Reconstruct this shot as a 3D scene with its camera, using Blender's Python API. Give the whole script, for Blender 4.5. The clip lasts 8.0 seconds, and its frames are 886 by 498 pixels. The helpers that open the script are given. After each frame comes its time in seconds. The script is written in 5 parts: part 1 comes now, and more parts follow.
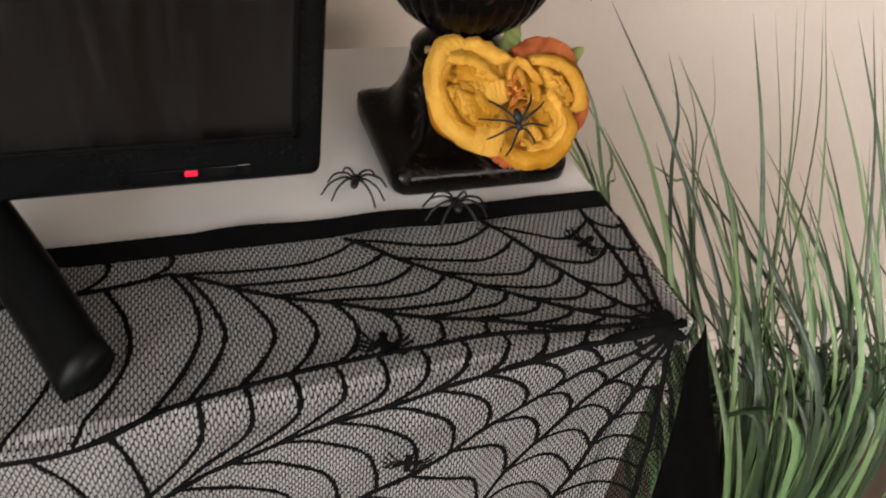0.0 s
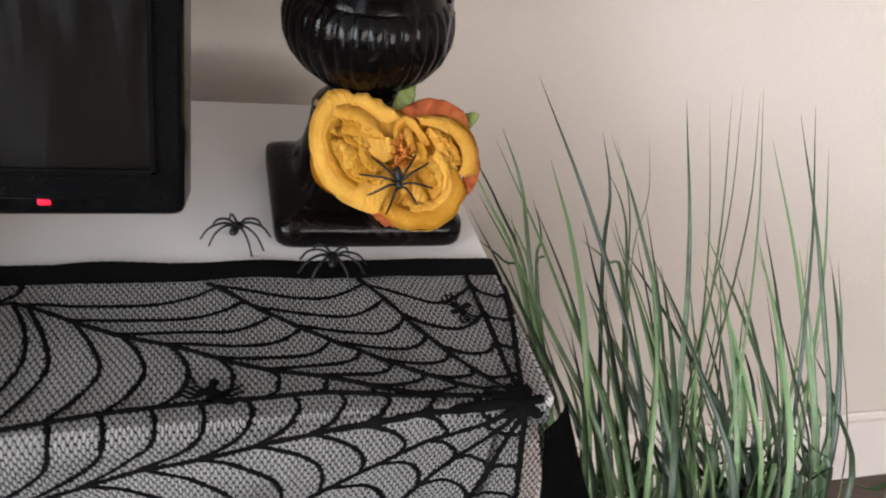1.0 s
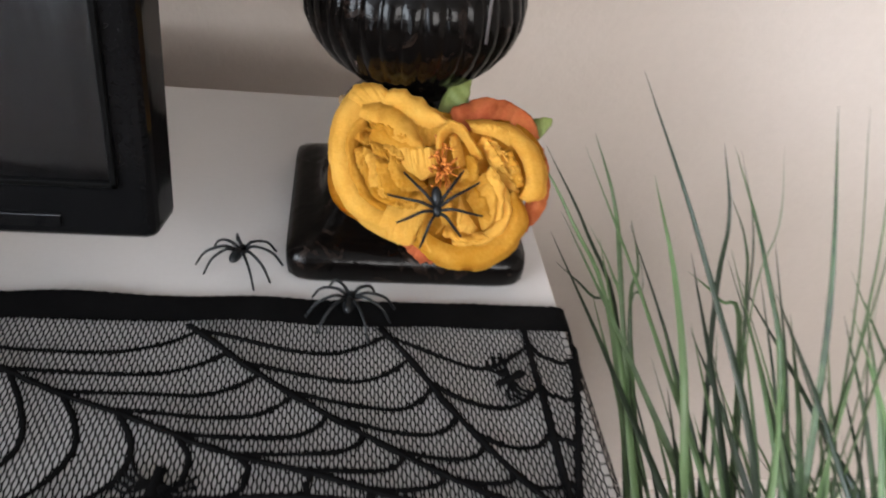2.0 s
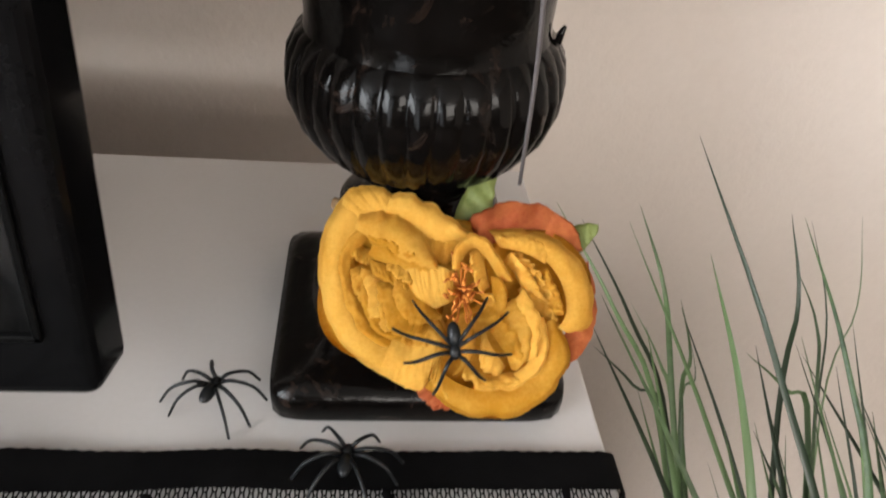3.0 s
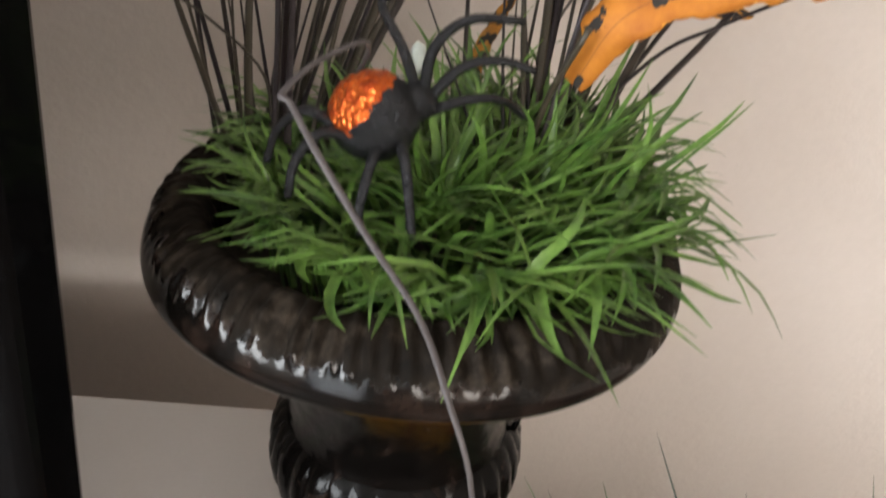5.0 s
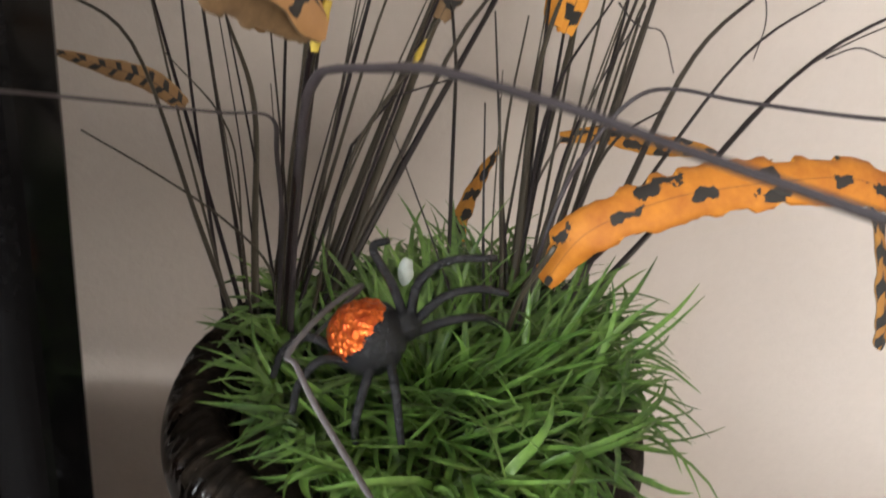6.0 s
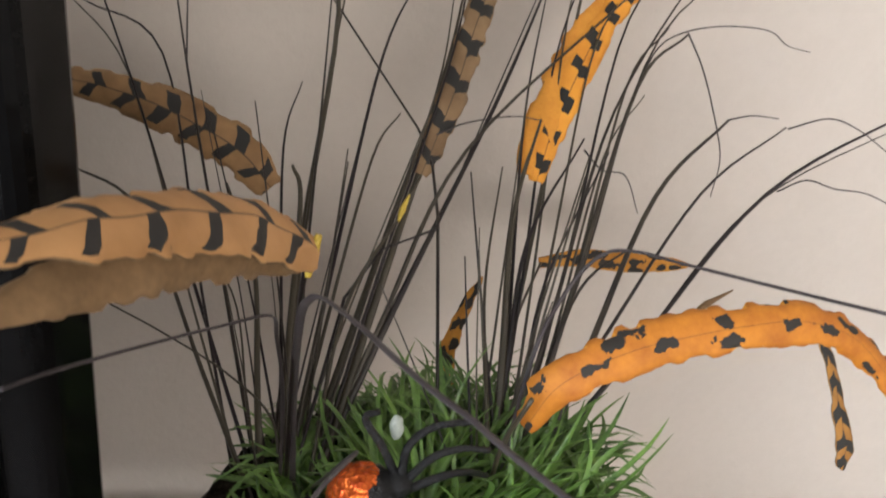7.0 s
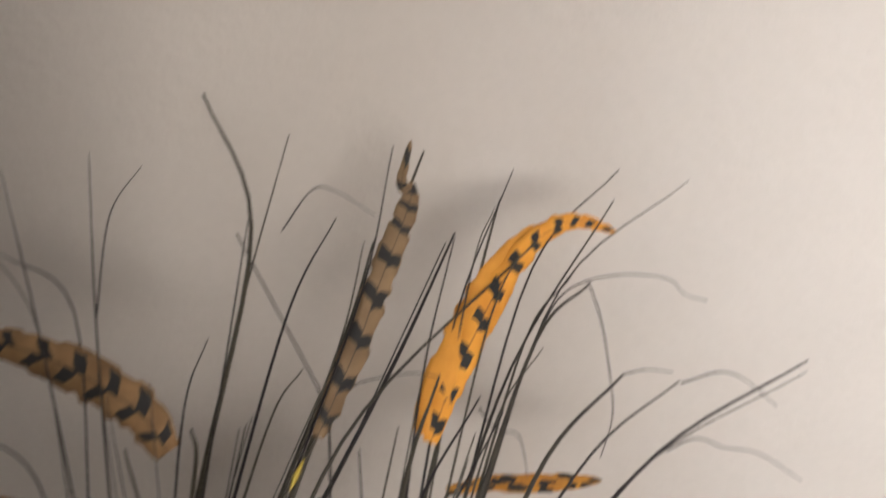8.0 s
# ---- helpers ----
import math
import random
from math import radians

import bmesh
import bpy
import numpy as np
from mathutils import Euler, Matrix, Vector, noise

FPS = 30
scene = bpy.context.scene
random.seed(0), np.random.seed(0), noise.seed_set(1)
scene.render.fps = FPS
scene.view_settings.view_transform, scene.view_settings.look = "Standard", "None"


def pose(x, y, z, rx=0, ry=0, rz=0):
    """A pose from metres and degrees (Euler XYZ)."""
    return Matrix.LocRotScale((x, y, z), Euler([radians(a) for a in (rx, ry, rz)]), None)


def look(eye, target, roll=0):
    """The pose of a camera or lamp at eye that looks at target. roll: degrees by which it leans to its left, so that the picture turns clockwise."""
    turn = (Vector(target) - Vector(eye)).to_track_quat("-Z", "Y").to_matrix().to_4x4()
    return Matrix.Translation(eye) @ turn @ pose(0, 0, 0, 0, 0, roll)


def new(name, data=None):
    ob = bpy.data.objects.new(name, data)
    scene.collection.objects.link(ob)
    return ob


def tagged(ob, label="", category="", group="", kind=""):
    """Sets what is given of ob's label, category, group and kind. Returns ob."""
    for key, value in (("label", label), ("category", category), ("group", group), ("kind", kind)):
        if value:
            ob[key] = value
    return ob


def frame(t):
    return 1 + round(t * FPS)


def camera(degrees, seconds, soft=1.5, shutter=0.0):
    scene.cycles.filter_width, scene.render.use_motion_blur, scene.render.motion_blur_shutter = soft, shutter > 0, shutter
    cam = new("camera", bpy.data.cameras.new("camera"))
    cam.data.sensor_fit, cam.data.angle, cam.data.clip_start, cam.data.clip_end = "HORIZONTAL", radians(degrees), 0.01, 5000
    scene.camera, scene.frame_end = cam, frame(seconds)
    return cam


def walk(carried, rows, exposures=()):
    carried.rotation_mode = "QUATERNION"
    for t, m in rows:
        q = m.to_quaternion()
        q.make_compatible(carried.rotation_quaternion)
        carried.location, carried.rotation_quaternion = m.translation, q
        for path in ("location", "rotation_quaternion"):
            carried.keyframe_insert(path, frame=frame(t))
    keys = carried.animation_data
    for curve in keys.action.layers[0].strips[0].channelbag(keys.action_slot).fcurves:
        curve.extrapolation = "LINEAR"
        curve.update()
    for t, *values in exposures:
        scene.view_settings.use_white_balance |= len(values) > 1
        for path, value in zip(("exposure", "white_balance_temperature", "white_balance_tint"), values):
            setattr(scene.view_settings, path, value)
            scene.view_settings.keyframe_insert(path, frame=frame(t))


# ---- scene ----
cam = camera(59.6, 8.0, soft=1.9, shutter=0.4)
PATH = [  # seconds, place, turn
    (0.0, 0.001, -0.0012, 1.2406, 50.18, -6.12, -17.87),
    (0.5, 0.0358, 0.0052, 1.2393, 52.71, -6.91, -17.74),
    (1.0, 0.0963, -0.0249, 1.2343, 55.49, -8.87, -13.83),
    (2.5, 0.168, 0.1483, 1.1826, 53.06, -5.06, -3.66),
    (3.0, 0.1707, 0.1793, 1.1905, 53.99, -5.24, -4.25),
    (3.5, 0.1708, 0.1926, 1.2058, 55.39, -5.98, -3.98),
    (4.0, 0.1691, 0.1961, 1.2288, 56.38, -6.63, -3.44),
    (4.5, 0.1698, 0.216, 1.2739, 57.32, -7.53, -3.16),
    (5.0, 0.1737, 0.2195, 1.3237, 59.09, -7.78, -2.3),
    (6.5, 0.1673, 0.2214, 1.4268, 63.04, -6.43, -3.49),
    (7.0, 0.1685, 0.212, 1.4529, 65.67, -5.3, -3.97),
    (7.5, 0.1782, 0.2064, 1.4925, 66.87, -5.09, -3.3),
    (8.0, 0.2151, 0.2431, 1.581, 68.82, -6.62, -3.7),
]
walk(cam, [(t, pose(*row)) for t, *row in PATH], exposures=[(0.0, -0.20, 7200, 14), (0.6, -0.14, 6800, 14), (1.0, -0.08, 6450, 13), (2.5, 0.05, 6350, 12), (3.0, 0.05, 6750, 12), (3.5, 0.0, 6650, 10), (4.0, 0.02, 6100, 9), (4.5, -0.02, 6850, 12), (5.0, -0.04, 6800, 12), (6.5, -0.10, 6600, 10), (7.0, -0.13, 6550, 10), (7.6, -0.17, 6550, 10), (8.0, -0.13, 6450, 10)])

# ---- world and light ----
world = bpy.data.worlds.new("sky")
scene.world = world
world.use_nodes = True
wn = world.node_tree.nodes
sky = wn.new("ShaderNodeTexSky")
sky.sky_type, sky.sun_disc = "NISHITA", False
sky.sun_elevation, sky.sun_rotation = radians(35), radians(200)
wn["Background"].inputs["Strength"].default_value = 0.12
world.node_tree.links.new(sky.outputs[0], wn["Background"].inputs["Color"])


def area_lamp(name, m, sx, sy, watts, colour):
    lamp = bpy.data.lights.new(name, "AREA")
    lamp.shape, lamp.size, lamp.size_y, lamp.energy, lamp.color = "RECTANGLE", sx, sy, watts, colour
    ob = new(name, lamp)
    ob.matrix_world = m
    return ob


# daylight in the opening of the window, behind and to the side of the walk
area_lamp("window_daylight", look((-2.28, -1.75, 1.66), (0.1, -0.9, 1.2)), 2.1, 1.22, 200.0, (0.86, 0.94, 1.0))
# fill light added in the opening of an unseen window across the room
area_lamp("south_window_daylight", look((1.3, -3.15, 1.72), (0.7, 0.6, 1.3)), 2.1, 1.05, 100.0, (1.0, 0.96, 0.91))
# daylight behind the curtained glass door in the far corner
area_lamp("door_daylight", look((-1.5, -3.27, 1.10), (-1.0, 0.0, 1.05)), 1.15, 1.95, 270.0, (0.88, 0.95, 1.0))

# ---- materials ----


def nodes_of(name):
    m = bpy.data.materials.new(name)
    m.use_nodes = True
    t = m.node_tree
    return m, t, t.nodes["Principled BSDF"]


def ramp_node(t, source, stops):
    r = t.nodes.new("ShaderNodeValToRGB")
    while len(r.color_ramp.elements) < len(stops):
        r.color_ramp.elements.new(0.5)
    for e, (p, c) in zip(r.color_ramp.elements, stops):
        e.position, e.color = p, (*c, 1)
    t.links.new(source, r.inputs[0])
    return r


def noise_node(t, scale, detail=4.0, coord="Object", rough=0.55, distort=0.0):
    c = t.nodes.new("ShaderNodeTexCoord")
    n = t.nodes.new("ShaderNodeTexNoise")
    n.inputs["Scale"].default_value, n.inputs["Detail"].default_value = scale, detail
    n.inputs["Roughness"].default_value, n.inputs["Distortion"].default_value = rough, distort
    t.links.new(c.outputs[coord], n.inputs["Vector"])
    return n


def bump_node(t, b, height, strength, distance):
    k = t.nodes.new("ShaderNodeBump")
    k.inputs["Strength"].default_value, k.inputs["Distance"].default_value = strength, distance
    t.links.new(height, k.inputs["Height"])
    t.links.new(k.outputs[0], b.inputs["Normal"])
    return k


def surface(name, dark, light, rough, big=6.0, fine=180.0, bump=0.2, depth=0.0004, metal=0.0, spec=0.5, per_object=0.0):
    """A plain material with mottling at two scales and fine relief."""
    m, t, b = nodes_of(name)
    n1, n2 = noise_node(t, big), noise_node(t, fine, 3.0)
    mix = t.nodes.new("ShaderNodeMath")
    mix.operation = "MULTIPLY_ADD"
    t.links.new(n1.outputs[0], mix.inputs[0])
    mix.inputs[1].default_value = 0.65
    half = t.nodes.new("ShaderNodeMath")
    half.operation = "MULTIPLY"
    half.inputs[1].default_value = 0.35
    t.links.new(n2.outputs[0], half.inputs[0])
    t.links.new(half.outputs[0], mix.inputs[2])
    last = mix.outputs[0]
    if per_object:
        info = t.nodes.new("ShaderNodeObjectInfo")
        add = t.nodes.new("ShaderNodeMath")
        add.operation = "MULTIPLY_ADD"
        t.links.new(info.outputs["Random"], add.inputs[0])
        add.inputs[1].default_value = per_object
        t.links.new(last, add.inputs[2])
        shift = t.nodes.new("ShaderNodeMath")
        shift.operation = "SUBTRACT"
        t.links.new(add.outputs[0], shift.inputs[0])
        shift.inputs[1].default_value = per_object / 2
        last = shift.outputs[0]
    r = ramp_node(t, last, [(0.3, dark), (0.7, light)])
    t.links.new(r.outputs[0], b.inputs["Base Color"])
    b.inputs["Roughness"].default_value, b.inputs["Metallic"].default_value = rough, metal
    b.inputs["Specular IOR Level"].default_value = spec
    if bump:
        bump_node(t, b, n2.outputs[0], bump, depth)
    return m


PAINT = surface("beige_wall_paint", (0.490, 0.432, 0.385), (0.540, 0.478, 0.428), 0.75, 3.0, 130.0, 0.40, 0.0016)
TRIM = surface("white_trim_paint", (0.60, 0.54, 0.50), (0.66, 0.60, 0.56), 0.45, 4.0, 150.0, 0.08)
CEILING = surface("ceiling_paint", (0.70, 0.68, 0.66), (0.75, 0.73, 0.71), 0.85, 2.0, 200.0, 0.3, 0.001)
FLOOR = surface("brown_floor", (0.040, 0.025, 0.018), (0.075, 0.047, 0.033), 0.5, 3.0, 90.0, 0.1)
WHITE = surface("white_laminate", (0.50, 0.48, 0.465), (0.54, 0.52, 0.505), 0.42, 5.0, 300.0, 0.05, 0.0002)
PLASTIC = surface("black_gloss_plastic", (0.002, 0.002, 0.0022), (0.004, 0.004, 0.0042), 0.12, 8.0, 400.0, 0.02, 0.0001, spec=0.10)
MATTE = surface("black_satin_plastic", (0.001, 0.001, 0.001), (0.003, 0.003, 0.003), 0.36, 20.0, 500.0, 0.05, 0.0001, spec=0.06)
SCREEN = surface("dark_screen", (0.0008, 0.0008, 0.001), (0.0015, 0.0015, 0.0018), 0.10, 3.0, 700.0, 0.0, spec=0.5)
# the room's dimness put into the colour of the unseen south wall
DARK_PAINT = surface("dim_room_wall_paint", (0.085, 0.066, 0.055), (0.12, 0.094, 0.078), 0.8, 3.0, 130.0, 0.5, 0.002)
THREAD = surface("black_lace_thread", (0.0015, 0.0015, 0.0016), (0.005, 0.0048, 0.005), 0.8, 60.0, 1500.0, 0.4, 0.0003, spec=0.04)
SPIDER = surface("black_moulded_plastic", (0.003, 0.0035, 0.004), (0.008, 0.009, 0.010), 0.38, 60.0, 700.0, 0.15, 0.0002, spec=0.22)
PETAL = surface("yellow_silk_petal", (0.56, 0.275, 0.020), (0.79, 0.49, 0.10), 0.7, 45.0, 700.0, 0.25, 0.0003, spec=0.2, per_object=0.40)
RED_PETAL = surface("coral_silk_petal", (0.38, 0.075, 0.030), (0.58, 0.20, 0.065), 0.7, 50.0, 700.0, 0.25, 0.0003, spec=0.2)
ROSE_LEAF = surface("green_silk_leaf", (0.10, 0.13, 0.03), (0.19, 0.22, 0.06), 0.6, 60.0, 500.0, 0.3, 0.0003)
STAMEN = surface("orange_stamen", (0.45, 0.13, 0.015), (0.62, 0.22, 0.03), 0.6, 200.0, 900.0, 0.1)
TURF = surface("bright_green_plastic_blade", (0.008, 0.038, 0.008), (0.150, 0.275, 0.050), 0.36, 40.0, 300.0, 0.1)
REED = surface("tall_green_blade", (0.012, 0.027, 0.010), (0.110, 0.185, 0.075), 0.42, 9.0, 120.0, 0.15, 0.0003, per_object=0.9)
WISP = surface("dark_plum_wisp", (0.009, 0.005, 0.006), (0.046, 0.038, 0.026), 0.36, 30.0, 300.0, 0.1, spec=0.4, per_object=1.0)
EARTH = surface("dark_soil", (0.02, 0.015, 0.01), (0.06, 0.045, 0.03), 0.9, 40.0, 300.0, 0.6, 0.002)
POT = surface("dark_plastic_pot", (0.012, 0.011, 0.010), (0.03, 0.027, 0.024), 0.5, 10.0, 200.0, 0.1)
GLITTER = surface("black_glitter", (0.0015, 0.0015, 0.002), (0.012, 0.012, 0.014), 0.26, 90.0, 900.0, 1.0, 0.0012, spec=0.3)
FABRIC = surface("pale_curtain_fabric", (0.55, 0.56, 0.58), (0.66, 0.67, 0.69), 0.85, 5.0, 400.0, 0.2)


def glaze_material():
    """Black glaze with brown rubbed patches and a few pale scuffs."""
    m, t, b = nodes_of("black_brown_glaze")
    n1, n2 = noise_node(t, 48.0, 8.0, rough=0.75, distort=0.9), noise_node(t, 95.0, 5.0)
    r = ramp_node(t, n1.outputs[0], [(0.0, (0.0012, 0.001, 0.001)), (0.54, (0.002, 0.0016, 0.0014)), (0.63, (0.012, 0.007, 0.005)), (0.70, (0.09, 0.070, 0.058))])
    t.links.new(r.outputs[0], b.inputs["Base Color"])
    g = ramp_node(t, n1.outputs[0], [(0.45, (0.10, 0.10, 0.10)), (0.75, (0.42, 0.42, 0.42))])
    t.links.new(g.outputs[0], b.inputs["Roughness"])
    b.inputs["Specular IOR Level"].default_value = 0.11
    bump_node(t, b, n2.outputs[0], 0.5, 0.0009)
    return m


def silk(m, share):
    """Lets light through the thin cloth of a petal."""
    t = m.node_tree
    b, out = t.nodes["Principled BSDF"], t.nodes["Material Output"]
    tr, mix = t.nodes.new("ShaderNodeBsdfTranslucent"), t.nodes.new("ShaderNodeMixShader")
    t.links.new(b.inputs["Base Color"].links[0].from_socket, tr.inputs["Color"])
    mix.inputs[0].default_value = share
    t.links.new(b.outputs[0], mix.inputs[1])
    t.links.new(tr.outputs[0], mix.inputs[2])
    t.links.new(mix.outputs[0], out.inputs["Surface"])


silk(FABRIC, 0.6)
for cloth in (PETAL, RED_PETAL, ROSE_LEAF):
    silk(cloth, 0.26)


def math2(t, op, a, b=None):
    n = t.nodes.new("ShaderNodeMath")
    n.operation = op
    for i, v in enumerate((a, b)):
        if v is None:
            continue
        if isinstance(v, (int, float)):
            n.inputs[i].default_value = v
        else:
            t.links.new(v, n.inputs[i])
    return n.outputs[0]


def streaked_screen():
    """Dark glass; vertical streaks in its colour stand in for a curtain's reflection."""
    m, t, b = nodes_of("reflection_streak_screen")
    c, mp = t.nodes.new("ShaderNodeTexCoord"), t.nodes.new("ShaderNodeMapping")
    mp.inputs["Scale"].default_value = (70.0, 1.0, 7.0)
    t.links.new(c.outputs["Object"], mp.inputs[0])
    n = t.nodes.new("ShaderNodeTexNoise")
    n.inputs["Scale"].default_value, n.inputs["Detail"].default_value, n.inputs["Roughness"].default_value = 1.0, 6.0, 0.65
    t.links.new(mp.outputs[0], n.inputs["Vector"])
    r = ramp_node(t, n.outputs[0], [(0.42, (0.0005, 0.0005, 0.0006)), (0.60, (0.0018, 0.0021, 0.0023)), (0.75, (0.009, 0.0105, 0.0115))])
    t.links.new(r.outputs[0], b.inputs["Base Color"])
    g = ramp_node(t, n.outputs[0], [(0.4, (0.08, 0.08, 0.08)), (0.7, (0.30, 0.30, 0.30))])
    t.links.new(g.outputs[0], b.inputs["Roughness"])
    b.inputs["Specular IOR Level"].default_value = 0.7
    return m


STREAKED = streaked_screen()


def lip_material():
    """The urn's lip: black glaze below, rubbed through to matt brown along its ragged upper part."""
    m, t, b = nodes_of("rubbed_brown_lip")
    n1, n2, n3 = noise_node(t, 75.0, 6.0, rough=0.7), noise_node(t, 120.0, 4.0), noise_node(t, 85.0, 5.0, rough=0.75)
    brown = ramp_node(t, n1.outputs[0], [(0.30, (0.003, 0.0022, 0.0016)), (0.52, (0.010, 0.0072, 0.005)), (0.72, (0.042, 0.032, 0.024))])
    black = ramp_node(t, n1.outputs[0], [(0.45, (0.003, 0.0024, 0.002)), (0.72, (0.020, 0.012, 0.009))])
    c = t.nodes.new("ShaderNodeTexCoord")
    sep = t.nodes.new("ShaderNodeSeparateXYZ")
    t.links.new(c.outputs["Object"], sep.inputs[0])
    slope = math2(t, "MULTIPLY", sep.outputs[0], 0.045)
    wob = math2(t, "MULTIPLY", math2(t, "SUBTRACT", n3.outputs[0], 0.5), 0.030)
    level = math2(t, "ADD", math2(t, "ADD", sep.outputs[2], slope), wob)
    step = t.nodes.new("ShaderNodeMapRange")
    step.inputs["From Min"].default_value, step.inputs["From Max"].default_value = 0.2568, 0.2580
    t.links.new(level, step.inputs["Value"])
    mix = t.nodes.new("ShaderNodeMixRGB")
    t.links.new(step.outputs[0], mix.inputs[0])
    t.links.new(black.outputs[0], mix.inputs[1])
    t.links.new(brown.outputs[0], mix.inputs[2])
    t.links.new(mix.outputs[0], b.inputs["Base Color"])
    t.links.new(math2(t, "ADD", math2(t, "MULTIPLY", step.outputs[0], 0.60), 0.14), b.inputs["Roughness"])
    t.links.new(math2(t, "SUBTRACT", 0.26, math2(t, "MULTIPLY", step.outputs[0], 0.18)), b.inputs["Specular IOR Level"])
    bump_node(t, b, n2.outputs[0], 0.14, 0.0007)
    return m


def leaf_material(name, low, high, spots, mark=(0.012, 0.011, 0.010), reach=0.72, size=0.30, stagger=0.24, slant=-0.35):
    """A printed leaf: dark blotches in pairs along the midrib, laid out by the leaf's own u (along) and v (across)."""
    m, t, b = nodes_of(name)
    c = t.nodes.new("ShaderNodeTexCoord")
    sep = t.nodes.new("ShaderNodeSeparateXYZ")
    t.links.new(c.outputs["UV"], sep.inputs[0])
    wob = noise_node(t, 75.0, 1.5)
    wv = math2(t, "MULTIPLY", math2(t, "SUBTRACT", wob.outputs[0], 0.5), 0.42)
    v = math2(t, "SUBTRACT", math2(t, "MULTIPLY", sep.outputs[1], 2.0), 1.0)
    side = math2(t, "MULTIPLY", math2(t, "SIGN", v), stagger / 2)
    lean = math2(t, "MULTIPLY", math2(t, "ABSOLUTE", v), slant)
    along = math2(t, "ADD", math2(t, "ADD", math2(t, "MULTIPLY", sep.outputs[0], spots), side), lean)
    cell = math2(t, "ABSOLUTE", math2(t, "SUBTRACT", math2(t, "FRACT", math2(t, "ADD", along, wv)), 0.5))
    band = math2(t, "LESS_THAN", cell, size / 2)
    edge = math2(t, "LESS_THAN", math2(t, "ADD", math2(t, "ABSOLUTE", v), wv), reach)
    rib = math2(t, "LESS_THAN", math2(t, "ABSOLUTE", v), 0.035)
    dark = math2(t, "MAXIMUM", math2(t, "MULTIPLY", band, edge), math2(t, "MULTIPLY", rib, 0.6))
    n2 = noise_node(t, 40.0, 5.0)
    r = ramp_node(t, n2.outputs[0], [(0.3, low), (0.7, high)])
    mix = t.nodes.new("ShaderNodeMixRGB")
    t.links.new(dark, mix.inputs[0])
    t.links.new(r.outputs[0], mix.inputs[1])
    mix.inputs[2].default_value = (*mark, 1)
    t.links.new(mix.outputs[0], b.inputs["Base Color"])
    b.inputs["Roughness"].default_value = 0.7
    fine = noise_node(t, 600.0, 3.0)
    bump_node(t, b, fine.outputs[0], 0.3, 0.0003)
    return m


def spotted_material(name, low, high, along, across, size):
    """An orange leaf with scattered irregular dark blotches."""
    m, t, b = nodes_of(name)
    c = t.nodes.new("ShaderNodeTexCoord")
    mp = t.nodes.new("ShaderNodeMapping")
    mp.inputs["Scale"].default_value = (along, across, 1.0)
    t.links.new(c.outputs["UV"], mp.inputs[0])
    v = t.nodes.new("ShaderNodeTexVoronoi")
    v.voronoi_dimensions = "2D"
    v.inputs["Scale"].default_value, v.inputs["Randomness"].default_value = 1.0, 0.75
    t.links.new(mp.outputs[0], v.inputs["Vector"])
    wob = noise_node(t, 150.0, 3.0)
    d = math2(t, "ADD", v.outputs["Distance"], math2(t, "MULTIPLY", math2(t, "SUBTRACT", wob.outputs[0], 0.5), 0.95))
    dark = math2(t, "LESS_THAN", d, size)
    sep = t.nodes.new("ShaderNodeSeparateXYZ")
    t.links.new(c.outputs["UV"], sep.inputs[0])
    rib = math2(t, "LESS_THAN", math2(t, "ABSOLUTE", math2(t, "SUBTRACT", sep.outputs[1], 0.5)), 0.012)
    n2 = noise_node(t, 60.0, 8.0, rough=0.7)
    r = ramp_node(t, n2.outputs[0], [(0.3, low), (0.7, high)])
    mix = t.nodes.new("ShaderNodeMixRGB")
    t.links.new(math2(t, "MAXIMUM", dark, math2(t, "MULTIPLY", rib, 0.35)), mix.inputs[0])
    t.links.new(r.outputs[0], mix.inputs[1])
    mix.inputs[2].default_value = (0.014, 0.011, 0.009, 1)
    t.links.new(mix.outputs[0], b.inputs["Base Color"])
    b.inputs["Roughness"].default_value = 0.7
    fine = noise_node(t, 300.0, 4.0)
    bump_node(t, b, fine.outputs[0], 0.5, 0.0005)
    return m


def foil_material():
    m, t, b = nodes_of("orange_foil")
    v = t.nodes.new("ShaderNodeTexVoronoi")
    c = t.nodes.new("ShaderNodeTexCoord")
    v.inputs["Scale"].default_value = 420.0
    t.links.new(c.outputs["Object"], v.inputs["Vector"])
    r = ramp_node(t, v.outputs["Distance"], [(0.0, (0.85, 0.20, 0.035)), (0.8, (0.50, 0.07, 0.015))])
    t.links.new(r.outputs[0], b.inputs["Base Color"])
    b.inputs["Metallic"].default_value, b.inputs["Roughness"].default_value = 0.8, 0.3
    bump_node(t, b, v.outputs["Distance"], 0.9, 0.0012)
    return m


GLAZE, LIP, FOIL = glaze_material(), lip_material(), foil_material()
FEATHER = leaf_material("tan_striped_leaf", (0.29, 0.143, 0.050), (0.46, 0.245, 0.098), 6.5, reach=0.88, size=0.24)
BROWN_LEAF = leaf_material("brown_striped_leaf", (0.13, 0.068, 0.026), (0.27, 0.150, 0.062), 8.0, reach=0.75, size=0.34)
DROOP_LEAF = leaf_material("dark_orange_striped_leaf", (0.20, 0.085, 0.015), (0.34, 0.15, 0.025), 5.0, reach=0.9, size=0.55)
STRAP = surface("mauve_grey_stem", (0.026, 0.021, 0.023), (0.058, 0.047, 0.050), 0.45, 30.0, 300.0, 0.1, spec=0.3)
ORANGE_LEAF = spotted_material("orange_spotted_leaf", (0.30, 0.085, 0.004), (0.50, 0.180, 0.012), 8.5, 2.0, 0.17)
